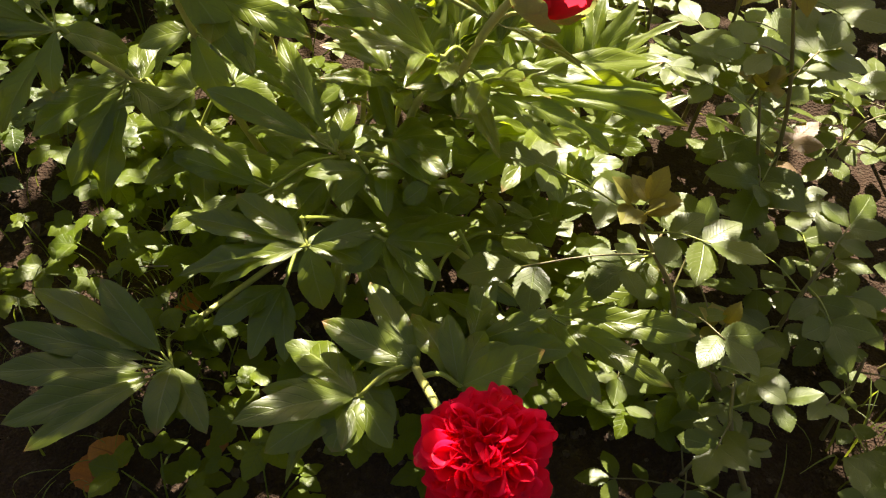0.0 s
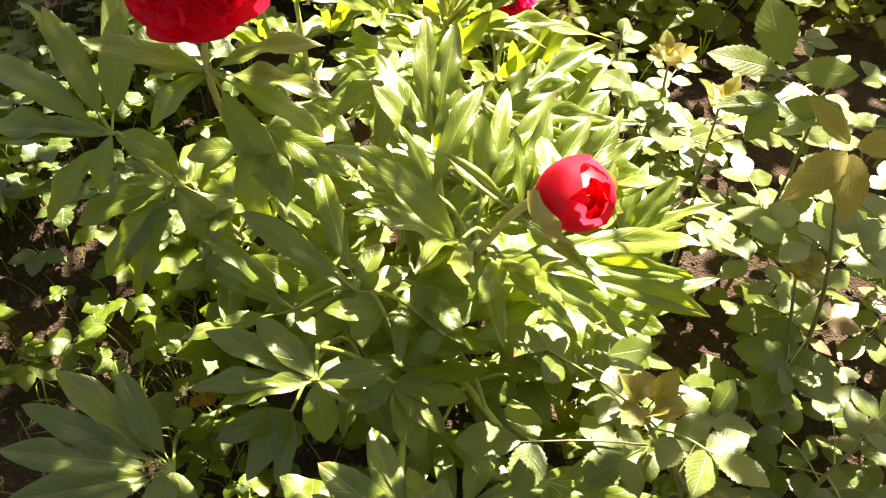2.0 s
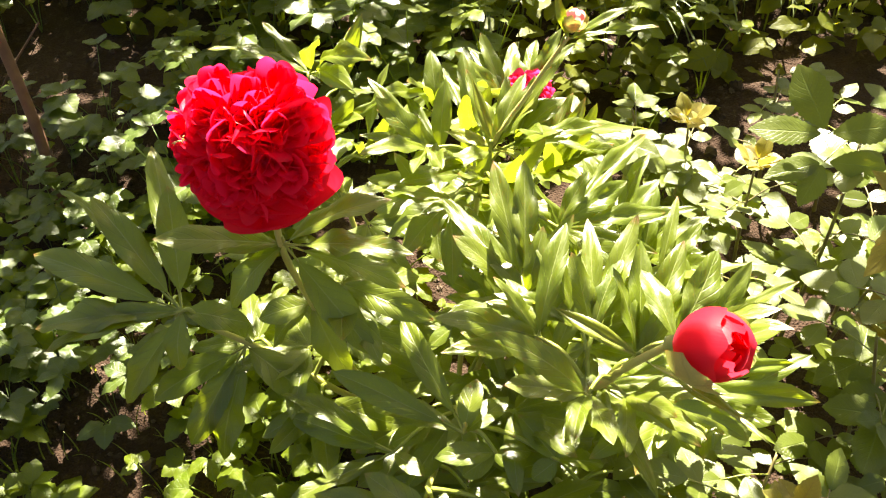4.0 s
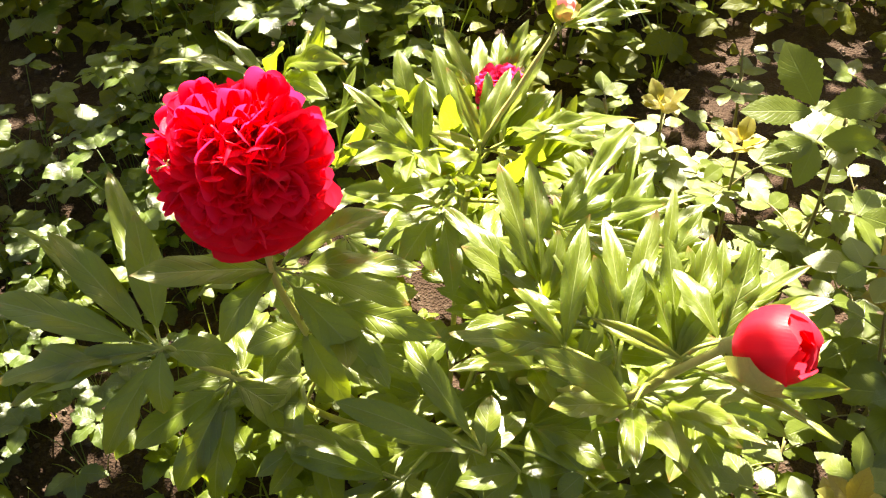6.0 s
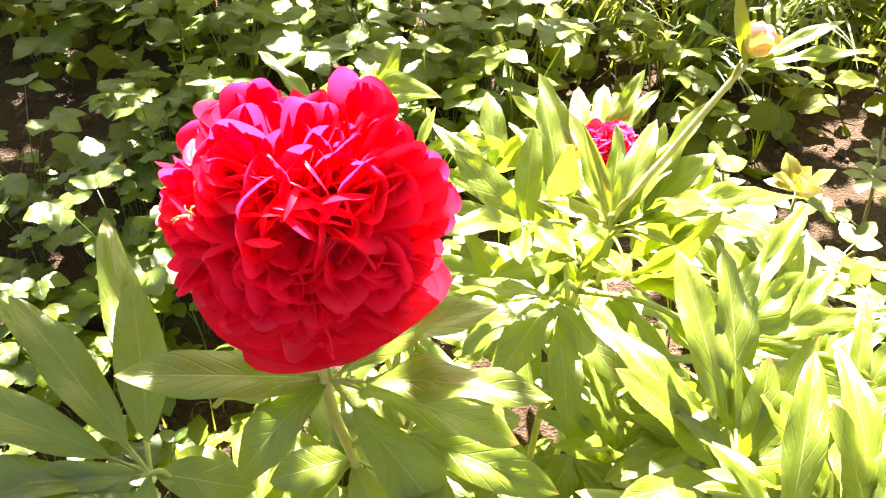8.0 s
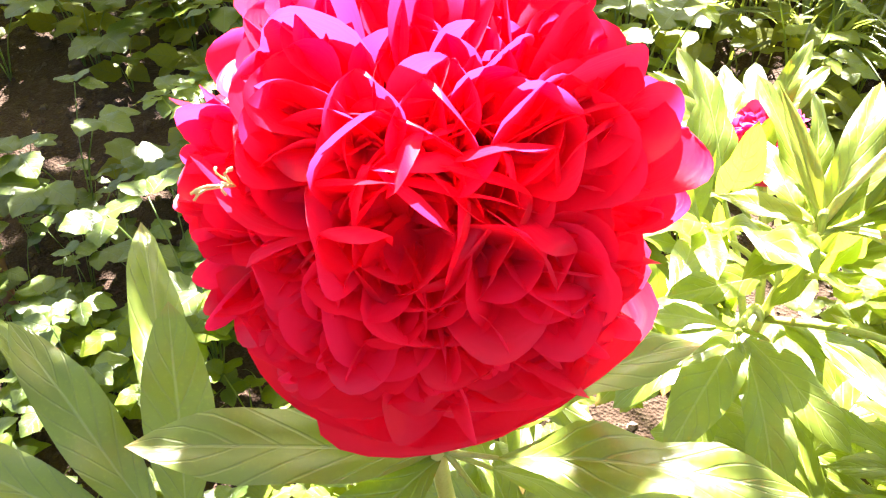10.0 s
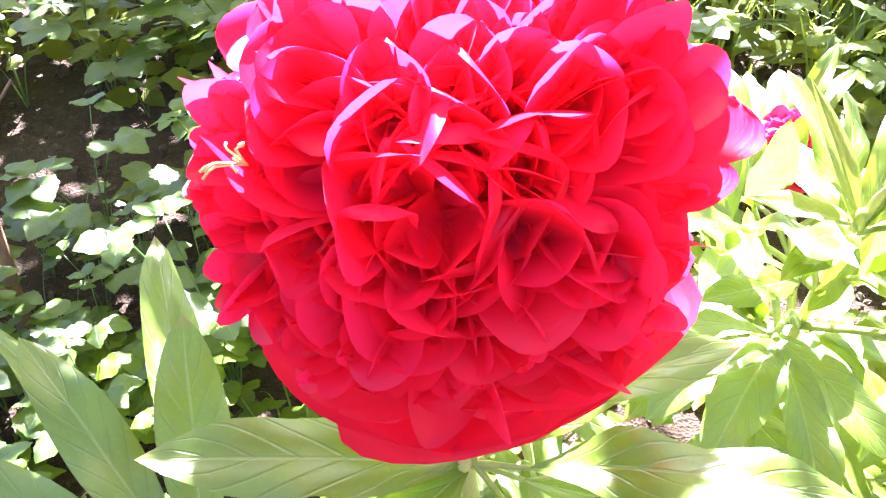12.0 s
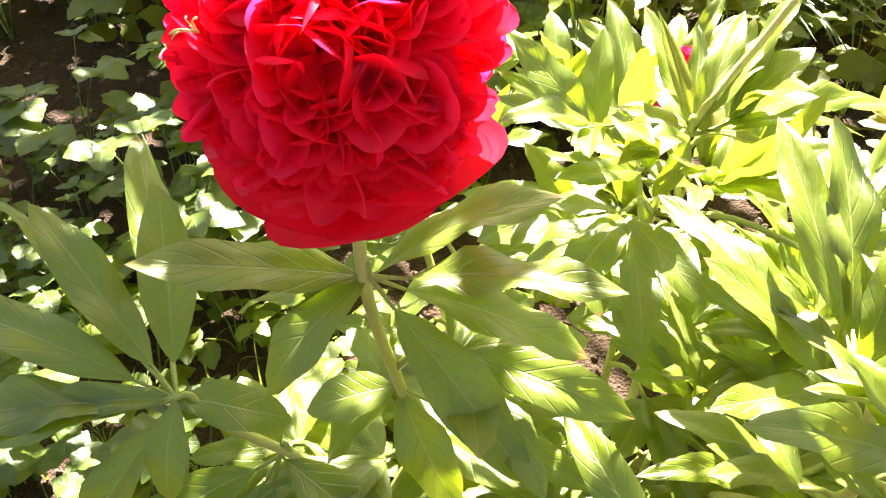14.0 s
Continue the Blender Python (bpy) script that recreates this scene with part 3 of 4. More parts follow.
spray(low, (-0.026, 0.616, 0.255), [((-0.085, 0.61, 0.255), 0.0289), ((0.007, 0.619, 0.25), 0.0255), ((-0.059, 0.612, 0.22), 0.0255)])
spray(low, (0.032, 0.612, 0.247), [((-0.004, 0.649, 0.27), 0.0255), ((0.058, 0.651, 0.26), 0.0272), ((0.079, 0.617, 0.23), 0.0255), ((0.008, 0.602, 0.23), 0.0255)])
spray(low, (-0.133, 0.666, 0.18), [((-0.257, 0.718, 0.215), 0.0357), ((-0.253, 0.714, 0.18), 0.0289), ((-0.243, 0.617, 0.16), 0.0289), ((-0.099, 0.637, 0.18), 0.0255)])
spray(front, (-0.081, 0.565, 0.205), [((-0.21, 0.611, 0.19), 0.0342), ((-0.156, 0.616, 0.22), 0.0342), ((-0.209, 0.556, 0.165), 0.0323), ((-0.178, 0.544, 0.16), 0.0361), ((-0.067, 0.535, 0.145), 0.0399), ((-0.011, 0.584, 0.215), 0.0323), ((-0.028, 0.558, 0.19), 0.0304)])
spray(front, (-0.01, 0.581, 0.2), [((0.065, 0.583, 0.19), 0.0323), ((0.048, 0.548, 0.18), 0.0285), ((0.029, 0.531, 0.16), 0.0399), ((-0.042, 0.554, 0.18), 0.0285), ((0.082, 0.623, 0.19), 0.0323)])
spray(front, (-0.11, 0.57, 0.14), [((-0.179, 0.531, 0.12), 0.0323), ((-0.14, 0.504, 0.1), 0.0342), ((-0.104, 0.499, 0.105), 0.0285), ((-0.145, 0.541, 0.11), 0.0285)])
spray(near, (0.029, 0.444, 0.185), [((-0.059, 0.484, 0.195), 0.0361), ((-0.019, 0.527, 0.2), 0.0342), ((0.013, 0.459, 0.195), 0.0238), ((-0.018, 0.44, 0.165), 0.0247)])
spray(near, (0.065, 0.42, 0.195), [((0.053, 0.478, 0.22), 0.0285), ((0.021, 0.496, 0.195), 0.0342), ((0.086, 0.468, 0.21), 0.0323), ((0.132, 0.425, 0.245), 0.0323)])
spray(near, (-0.021, 0.42, 0.175), [((-0.122, 0.381, 0.19), 0.0399), ((-0.104, 0.417, 0.185), 0.0285), ((-0.09, 0.489, 0.145), 0.0399), ((-0.042, 0.376, 0.155), 0.0399), ((-0.103, 0.384, 0.135), 0.0418), ((0.008, 0.387, 0.145), 0.0342)])
spray(ground_stem, (-0.236, 0.534, 0.04), [((-0.412, 0.625, 0.05), 0.0437), ((-0.326, 0.618, 0.08), 0.0418), ((-0.432, 0.578, 0.04), 0.0399), ((-0.434, 0.524, 0.03), 0.0475), ((-0.397, 0.463, 0.03), 0.0475), ((-0.366, 0.436, 0.025), 0.0418), ((-0.237, 0.455, 0.03), 0.0475), ((-0.186, 0.459, 0.03), 0.0399)])
spray(right, (0.149, 0.527, 0.16), [((0.259, 0.448, 0.16), 0.0342), ((0.291, 0.507, 0.16), 0.0342), ((0.26, 0.564, 0.19), 0.0342), ((0.19, 0.449, 0.13), 0.0323), ((0.098, 0.495, 0.16), 0.0285)])
spray(back, (-0.249, 1.096, 0.38), [((-0.314, 1.158, 0.42), 0.0204), ((-0.217, 1.021, 0.47), 0.0306), ((-0.149, 0.956, 0.48), 0.0289), ((-0.371, 1.092, 0.42), 0.0289), ((-0.341, 1.104, 0.4), 0.0289), ((-0.174, 0.96, 0.44), 0.0306)])
spray(back, (-0.087, 1.077, 0.33), [((-0.149, 0.95, 0.44), 0.0255), ((-0.118, 0.993, 0.43), 0.0289), ((-0.096, 1.131, 0.39), 0.0306), ((-0.075, 1.052, 0.39), 0.0255), ((-0.134, 0.977, 0.38), 0.0306)])
spray(shoot, (-0.042, 1.002, 0.35), [((-0.055, 1.075, 0.42), 0.0281), ((-0.05, 0.951, 0.44), 0.0265), ((-0.079, 1.09, 0.38), 0.0234), ((-0.077, 0.975, 0.38), 0.0234), ((-0.023, 0.996, 0.42), 0.0234)])
spray(shoot, (-0.024, 0.899, 0.4), [((-0.081, 0.848, 0.41), 0.0234), ((0.098, 0.929, 0.41), 0.0234), ((0.087, 0.892, 0.4), 0.0218), ((0.035, 0.936, 0.44), 0.0203), ((-0.05, 0.969, 0.46), 0.0187), ((0.015, 0.957, 0.46), 0.0234), ((0.159, 0.961, 0.38), 0.0234), ((-0.047, 0.885, 0.36), 0.0234)])
spray(shoot, (0.043, 0.819, 0.36), [((0.153, 0.952, 0.38), 0.0234), ((0.162, 0.851, 0.35), 0.025), ((0.14, 0.777, 0.36), 0.0234), ((0.077, 0.861, 0.4), 0.0234), ((0.12, 0.869, 0.38), 0.0265), ((0.131, 0.738, 0.36), 0.0265)])
spray(shoot, (-0.088, 0.895, 0.32), [((-0.132, 0.926, 0.38), 0.0281), ((-0.148, 0.901, 0.35), 0.0265), ((-0.049, 0.868, 0.35), 0.0234), ((-0.082, 0.841, 0.29), 0.0265), ((-0.123, 0.88, 0.28), 0.0265), ((-0.105, 0.877, 0.35), 0.0234)])


def filler(plant, count, lo, hi, spread, seed, size=0.085):
    """Lower leaves along a stem, turning round it."""
    r = random.Random(seed)
    line = LINES[plant.name]
    for i in range(count):
        p = line[int(len(line) * r.uniform(lo, hi))]
        a = i * 2.4 + r.uniform(-0.5, 0.5) + seed
        out = Vector((math.cos(a), math.sin(a), 0))
        joint = p + out * spread * r.uniform(0.5, 1.1) + Vector((0, 0, r.uniform(0.0, 0.05)))
        joint.z = max(joint.z, 0.03)
        tips = []
        for k in range(5):
            b = a + (k - 2) * 0.62 + r.uniform(-0.15, 0.15)
            tip = joint + Vector((math.cos(b), math.sin(b), r.uniform(-0.45, 0.15))) * size * r.uniform(0.75, 1.25) * (1.1 if k == 2 else 0.95)
            tip.z = max(tip.z, 0.0)
            tips.append((tip, r.uniform(0.026, 0.038)))
        spray(plant, joint, tips, None, p)


def erect(plant, count, lo, hi, seed, size=0.10, tilt=0.75, reach=0.035, blades=None):
    """Upright young leaf groups at the top of a stem."""
    r = random.Random(seed)
    line = LINES[plant.name]
    for i in range(count):
        p = line[int((len(line) - 1) * r.uniform(lo, hi))]
        a = i * 2.4 + seed
        out = Vector((math.cos(a), math.sin(a), 0))
        joint = p + out * reach * r.uniform(0.5, 1.3) + Vector((0, 0, r.uniform(0.01, 0.05)))
        tips = []
        for k in range(r.choice((4, 5, 6))):
            b = a + (k - 2) * 0.55 + r.uniform(-0.3, 0.3)
            e = tilt * r.uniform(0.4, 1.5)
            tips.append((joint + Vector((math.cos(b) * math.cos(e), math.sin(b) * math.cos(e), math.sin(e))) * size * r.uniform(0.7, 1.25), r.uniform(0.017, 0.027)))
        spray(plant, joint, tips, blades, p, 0.0018)


filler(flower_stem, 4, 0.25, 0.6, 0.06, 1)
filler(left, 3, 0.3, 0.7, 0.06, 2)
filler(centre, 5, 0.2, 0.7, 0.06, 3)
filler(low, 4, 0.3, 0.7, 0.06, 4)
filler(front, 3, 0.3, 0.8, 0.07, 5)
filler(near, 4, 0.2, 0.6, 0.07, 6)
filler(right, 5, 0.3, 0.9, 0.07, 7)
filler(back, 5, 0.4, 0.9, 0.07, 8)
filler(shoot, 5, 0.2, 0.5, 0.08, 9)
filler(rear, 5, 0.4, 0.8, 0.08, 10)
filler(side, 4, 0.4, 0.9, 0.07, 11)
filler(edge, 4, 0.4, 0.9, 0.07, 12)
erect(side, 12, 0.6, 1.0, 1, 0.09, 0.6, 0.05)
erect(edge, 12, 0.6, 1.0, 2, 0.09, 0.55, 0.045)
erect(rear, 9, 0.6, 0.95, 3, 0.095, 0.8, 0.05)
erect(shoot, 6, 0.45, 0.6, 4, 0.085, 0.65, 0.05)
erect(back, 4, 0.7, 1.0, 5, 0.10, 0.8, 0.04)
erect(centre, 6, 0.5, 0.9, 6, 0.085, 0.6, 0.03)
erect(bud, 7, 0.4, 0.75, 7, 0.08, 0.5, 0.04)

flower(flower_stem, (-0.224, 0.735, 0.542), (0.03, -0.74, 0.67), 0.083, 5, RED_SET, "large full double red flower with ruffled petals", 300)
flower(near, (0.074, 0.283, 0.337), (0.0, -0.30, 0.95), 0.052, 11, RED_SET, "full double dark red flower", 130)
flower(rear, (0.034, 1.140, 0.315), (0.1, -0.30, 0.95), 0.042, 23, PINK_SET, "pinkish red double flower", 90)
flower_bud(bud, (0.112, 0.526, 0.515), (0.64, -0.55, 0.54), 0.0265, "round half-open red bud with a pale green sepal", 3, 9, 2, 2.72, 1.75, None, (-0.5, -0.8, -0.3), 0.85)
flower_bud(shoot, (0.057, 0.909, 0.549), (0.25, 0.0, 0.97), 0.0108, "small tight bud, pale pink between green sepals", 5, 4, 3, 2.6, 1.75, PALE_PETAL, (-0.6, -1, 0), 0.8)
spray(shoot, (0.052, 0.909, 0.528), [((0.14, 0.914, 0.536), 0.012), ((0.115, 0.919, 0.556), 0.014), ((0.037, 0.919, 0.58), 0.012), ((0.097, 0.889, 0.531), 0.008)], None, (0.043, 0.908, 0.513), 0.0014)
spray(bud, (0.08, 0.56, 0.46), [((0.015, 0.60, 0.475), 0.014), ((0.15, 0.48, 0.468), 0.018)], YOUNG_BLADES, (0.072, 0.565, 0.45), 0.0014)

spray(shoot, (-0.02, 0.905, 0.40), [((-0.075, 0.93, 0.405), 0.020), ((-0.045, 0.95, 0.465), 0.016), ((0.045, 0.95, 0.46), 0.018), ((0.02, 0.86, 0.41), 0.014)], YOUNG_BLADES, (-0.025, 0.905, 0.385), 0.0016)
spray(centre, (0.004, 0.662, 0.412), [((-0.012, 0.652, 0.432), 0.010), ((0.012, 0.648, 0.435), 0.009), ((0.02, 0.66, 0.44), 0.008)], YOUNG_BLADES, (0.005, 0.665, 0.405), 0.0012)


def stamens():
    """The few pale stamens that stick out between the petals of the large flower."""
    r = random.Random(4)
    c = Vector((-0.272, 0.690, 0.572))
    for i in range(9):
        a = c + Vector((r.uniform(-0.006, 0.006), r.uniform(-0.002, 0.004), r.uniform(-0.005, 0.005)))
        planted("stamen", tube("stamen", [c + Vector((0.004, 0.006, -0.004)), (a + c) / 2 + Vector((0.001, 0, 0.001)), a], 0.0002, 0.0004, STAMEN, 2, 5), flower_stem, "pale yellow stamen")


stamens()

# ---- roses ----


def rose_leaf(plant, foot, tip, size, blades, seed, count=5):
    """A rose leaf: a thin stalk with an end leaflet and pairs along it."""
    r = random.Random(seed)
    foot, tip = Vector(foot), Vector(tip)
    way = (tip - foot).normalized()
    across = way.cross(Vector((0, 0, 1))).normalized()
    verts, faces = tube_data([foot, (foot + tip) / 2 + Vector((0, 0, 0.006)), tip], 0.0011, 0.0007, 3, 5)
    leaf = planted("leaf", mesh_of("leaf_stalk", verts, faces, None, ROSE_CANE if r.random() < 0.5 else LEAF_STALK), plant)

    def put(at, to, scale):
        part("leaflet", r.choice(blades), leaf, blade_pose(at, to, size * 0.62 * scale, (r.uniform(-0.25, 0.25), r.uniform(-0.35, 0.15), 1), r.uniform(-0.3, 0.3)))

    put(tip, tip + (way + Vector((0, 0, r.uniform(-0.35, 0.05)))).normalized() * size, 1.0)
    for pair in range((count - 1) // 2):
        at = tip.lerp(foot, 0.10 + pair * 0.5)
        for s in (-1, 1):
            to = at + (across * s + way * r.uniform(0.25, 0.55) + Vector((0, 0, r.uniform(-0.3, 0.15)))).normalized() * size * (0.9 - 0.14 * pair) * r.uniform(0.9, 1.08)
            put(at, to, 0.92 - 0.1 * pair)
    return leaf


def rose(label, pts, leaves, seed, size=0.036, top=None, lo=0.25, reach=0.06):
    r = random.Random(seed)
    plant = thing("rose_bush", pts[0], label, "rose bush", "rose shoots beside the peony")
    planted("cane", tube("cane", pts, 0.0034, 0.0016, ROSE_CANE, 6, 7), plant)
    line = curve_points(pts, 8)
    for i in range(leaves):
        p = line[int((len(line) - 1) * (lo + (0.98 - lo) * (i + r.random()) / leaves))]
        a = i * 2.4 + r.uniform(-0.4, 0.4) + seed
        d = Vector((math.cos(a), math.sin(a), r.uniform(0.0, 0.5)))
        rose_leaf(plant, p, p + d * reach * r.uniform(0.7, 1.2), size * r.uniform(0.8, 1.15), ROSE_BLADES, r.randrange(9999))
    if top:
        tip = line[-1]
        for k in range(3):
            a = seed + k * 2.1
            rose_leaf(plant, tip, tip + Vector((math.cos(a) * 0.6, math.sin(a) * 0.6, 1)).normalized() * 0.018, size * 0.72, top, r.randrange(9999), 3)
    return plant


rose_a = rose("tall rose shoot with pale sunlit leaves", [(0.40, 0.98, -0.03), (0.41, 0.97, 0.18), (0.41, 0.975, 0.37)], 5, 1, 0.062)
OPEN_SIDE = Vector((-0.33, -0.79, 0.53))


def rose_spray(plant, foot, joint, tips, blades):
    """A rose leaf with its leaflets laid out one by one, turned towards the open side of the bed."""
    verts, faces = tube_data([foot, (Vector(foot) + Vector(joint)) / 2 + Vector((0, 0, 0.008)), joint], 0.0012, 0.0008, 3, 5)
    leaf = planted("leaf", mesh_of("leaf_stalk", verts, faces, None, LEAF_STALK), plant)
    for dx, dy, dz, width in tips:
        d = Vector((dx, dy, dz))
        part("leaflet", rnd.choice(blades), leaf, blade_pose(Vector(joint) + d * 0.08, Vector(joint) + d, width, OPEN_SIDE + Vector((0, 0, 0.35)), rnd.uniform(-0.2, 0.2)))


rose_spray(rose_a, (0.41, 0.975, 0.37), (0.343, 0.925, 0.395), [(-0.032, 0.050, 0.058, 0.044), (-0.086, 0.004, 0.006, 0.034), (0.075, 0.004, 0.006, 0.036)], ROSE_BLADES)
rose_spray(rose_a, (0.41, 0.975, 0.36), (0.345, 0.915, 0.365), [(-0.068, -0.012, -0.012, 0.030), (0.070, -0.004, -0.008, 0.032), (-0.030, -0.035, -0.035, 0.030)], ROSE_BLADES)
rose_b = rose("rose shoot with hanging yellow-green leaves", [(0.46, 0.80, -0.03), (0.42, 0.76, 0.22), (0.36, 0.75, 0.42)], 5, 2, 0.060)
rose_spray(rose_b, (0.385, 0.76, 0.41), (0.368, 0.752, 0.430), [(-0.055, -0.037, -0.044, 0.033), (0.006, -0.043, -0.050, 0.033), (-0.046, 0.030, 0.028, 0.022), (0.050, 0.010, 0.012, 0.026)], ROSE_YOUNG_BLADES)
rose("rose shoot with bronze-yellow young tip", [(0.35, 1.06, -0.03), (0.325, 1.035, 0.12), (0.314, 1.019, 0.27)], 5, 3, 0.048, ROSE_YOUNG_BLADES)
rose("small rose shoot with yellow-edged tip", [(0.28, 1.20, -0.0), (0.275, 1.18, 0.12), (0.265, 1.165, 0.235)], 5, 4, 0.048, ROSE_YOUNG_BLADES)
rose_e = rose("rose shoot with coppery young leaves", [(0.33, 0.62, -0.03), (0.28, 0.56, 0.15), (0.23, 0.525, 0.26), (0.205, 0.508, 0.315)], 4, 5, 0.044, ROSE_YOUNG_BLADES, 0.2)
rose_leaf(rose_e, (0.235, 0.52, 0.26), (0.114, 0.500, 0.260), 0.056, ROSE_BLADES, 14, 5)
rose_leaf(rose_e, (0.22, 0.51, 0.30), (0.120, 0.522, 0.36), 0.04, ROSE_BLADES, 15, 5)
rose_h = rose("rose shoot with reddish leaves", [(0.47, 0.83, -0.03), (0.42, 0.77, 0.12), (0.38, 0.755, 0.255)], 5, 6, 0.046, ROSE_YOUNG_BLADES)
rose_leaf(rose_h, (0.43, 0.79, 0.11), (0.475, 0.825, 0.135), 0.044, ROSE_RED_BLADES, 9, 5)
rose("low rose shoot with young bronze tip", [(0.38, 0.56, -0.03), (0.33, 0.52, 0.08), (0.326, 0.535, 0.12)], 4, 7, 0.04, ROSE_YOUNG_BLADES)
rose("low rose shoot with grey-green leaves", [(0.38, 0.44, -0.03), (0.34, 0.46, 0.07), (0.352, 0.514, 0.08)], 4, 8, 0.045)


def more_roses():
    r = random.Random(31)
    for i in range(36):
        x, y = 0.22 + 0.10 * (i % 6) + r.uniform(-0.04, 0.04), 0.42 + 0.155 * (i // 6) + r.uniform(-0.06, 0.06)
        h = r.uniform(0.07, 0.17) + (0.08 if y > 0.75 else 0)
        lean = Vector((r.uniform(-0.07, 0.07), r.uniform(-0.07, 0.07), 0))
        foot = Vector((x, y, ground_height(x, y)))
        rose("low spreading rose shoot with dull green leaves", [tuple(foot), tuple(foot + lean * 0.4 + Vector((0, 0, h * 0.6))), tuple(foot + lean + Vector((0, 0, h)))], 5, 40 + i, r.uniform(0.036, 0.052), None, 0.35, 0.06)


more_roses()

# ---- weeds ----


def weed_leaf(blades_material, size, height, lean, seed):
    """One weed leaf with its stalk: three toothed leaflets, two of them lobed, in one mesh."""
    r = random.Random(seed)
    top = Vector((lean, 0, height))
    verts, faces = tube_data([(0, 0, 0), (lean * 0.35, 0, height * 0.6), tuple(top)], 0.0014, 0.0008, 3, 5)
    uvs = [(0.5, 0.5)] * len(verts)
    model = leaf_mesh("model", None, 0.42, 0.6, 0.05, 0.04, 0.06, 10, 4, seed, 0.85)
    turns = [0.0, 1.15, -1.15] if r.random() < 0.6 else [0.0, 0.95, -0.95, 1.9, -1.9]
    for a in turns:
        d = Vector((math.cos(a), math.sin(a), r.uniform(-0.35, 0.1)))
        m = blade_pose(top + d * size * 0.10, top + d * size * r.uniform(0.9, 1.15), size * r.uniform(0.58, 0.75), (0, 0, 1), r.uniform(-0.3, 0.3))
        start = len(verts)
        verts += [m @ v.co for v in model.vertices]
        faces += [tuple(start + i for i in p.vertices) for p in model.polygons]
        uvs += [(0.5 + 0.5 * ((k % 5) / 2 - 1), (k // 5) / 10) for k in range(len(model.vertices))]
    bpy.data.meshes.remove(model)
    return mesh_of("weed_leaf", verts, faces, uvs, blades_material)


LOW_WEED = [weed_leaf(WEED_LEAF, 0.036 * s, 0.05 * h, 0.035, 60 + i) for i, (s, h) in enumerate(((1, 1), (0.85, 1.5), (1.15, 0.8), (0.7, 1.2), (1.0, 1.7)))]
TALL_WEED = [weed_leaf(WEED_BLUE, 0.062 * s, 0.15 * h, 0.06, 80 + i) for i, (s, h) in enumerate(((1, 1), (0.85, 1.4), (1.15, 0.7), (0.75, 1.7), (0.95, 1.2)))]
BACK_WEED = [weed_leaf(WEED_LEAF, 0.042 * s, 0.16 * h, 0.06, 90 + i) for i, (s, h) in enumerate(((1, 1), (0.85, 1.4), (1.15, 0.7), (0.75, 1.7), (0.95, 1.2)))]


def weed(meshes, label, group, leaves, seed):
    r = random.Random(seed)
    plant = thing("weed_plant", (0, 0, 0), label, "weed", group)
    for k in range(leaves):
        part("leaf", meshes[(k + seed) % len(meshes)], plant, pose(0, 0, 0, 0, 0, 360 * k / leaves + r.uniform(-25, 25)) @ Matrix.Scale(r.uniform(0.8, 1.15), 4))
    return plant


def sow(models, spots):
    used = set()
    for i, (x, y, s, turn) in enumerate(spots):
        m = pose(x, y, ground_height(x, y) - 0.004, 0, 0, turn) @ Matrix.Scale(s, 4)
        model = models[i % len(models)]
        if model.name in used:
            ob = copy_thing(model, m)
            ob.matrix_basis = m
        else:
            used.add(model.name)
            model.matrix_basis = m


def spots(seed, count, x0, x1, y0, y1, keep, s0=0.8, s1=1.25):
    r = random.Random(seed)
    out = []
    tries = 0
    while len(out) < count and tries < 20000:
        tries += 1
        x, y = r.uniform(x0, x1), r.uniform(y0, y1)
        if keep(x, y, r) and all((x - a) ** 2 + (y - b) ** 2 > 0.0012 for a, b, *_ in out):
            out.append((x, y, r.uniform(s0, s1), r.uniform(0, 360)))
    return out


def bare_left(x, y):
    return ((x + 0.84) / 0.22) ** 2 + ((y - 1.56) / 0.16) ** 2 < 1


def bare_right(x, y):
    return ((x - 0.62) / 0.24) ** 2 + ((y - 1.46) / 0.10) ** 2 < 1


sow([weed(LOW_WEED, "low bright green weed with toothed leaves", "low weeds in the bed", n, n) for n in (4, 5, 6)],
    spots(1, 50, -0.95, -0.22, 0.30, 1.12, lambda x, y, r: not bare_left(x, y) and ((x + 0.36) / 0.24) ** 2 + ((y - 0.55) / 0.17) ** 2 > 1))
sow([weed(LOW_WEED, "small weed under the peony leaves", "low weeds in the bed", n, n + 3) for n in (4, 5)],
    spots(2, 46, -0.26, 0.30, 0.40, 1.40, lambda x, y, r: True))
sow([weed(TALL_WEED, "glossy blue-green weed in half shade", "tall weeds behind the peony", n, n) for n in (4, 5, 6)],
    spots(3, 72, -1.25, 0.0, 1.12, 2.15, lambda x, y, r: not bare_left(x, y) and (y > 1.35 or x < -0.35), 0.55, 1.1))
sow([weed(BACK_WEED, "yellow-green weed in the back of the bed", "tall weeds behind the peony", n, n) for n in (4, 5, 6)],
    spots(4, 70, -0.55, 1.30, 1.36, 2.3, lambda x, y, r: not bare_right(x, y), 0.55, 1.05))
sow([weed(LOW_WEED, "weed with pale toothed leaves beside the large flower", "low weeds in the bed", n, n + 7) for n in (4, 5)],
    spots(8, 11, -0.72, -0.40, 0.92, 1.22, lambda x, y, r: True, 0.9, 1.3))
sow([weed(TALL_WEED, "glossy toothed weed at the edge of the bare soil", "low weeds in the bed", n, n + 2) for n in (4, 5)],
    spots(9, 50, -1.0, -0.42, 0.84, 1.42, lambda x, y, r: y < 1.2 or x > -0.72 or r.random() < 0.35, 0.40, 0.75))


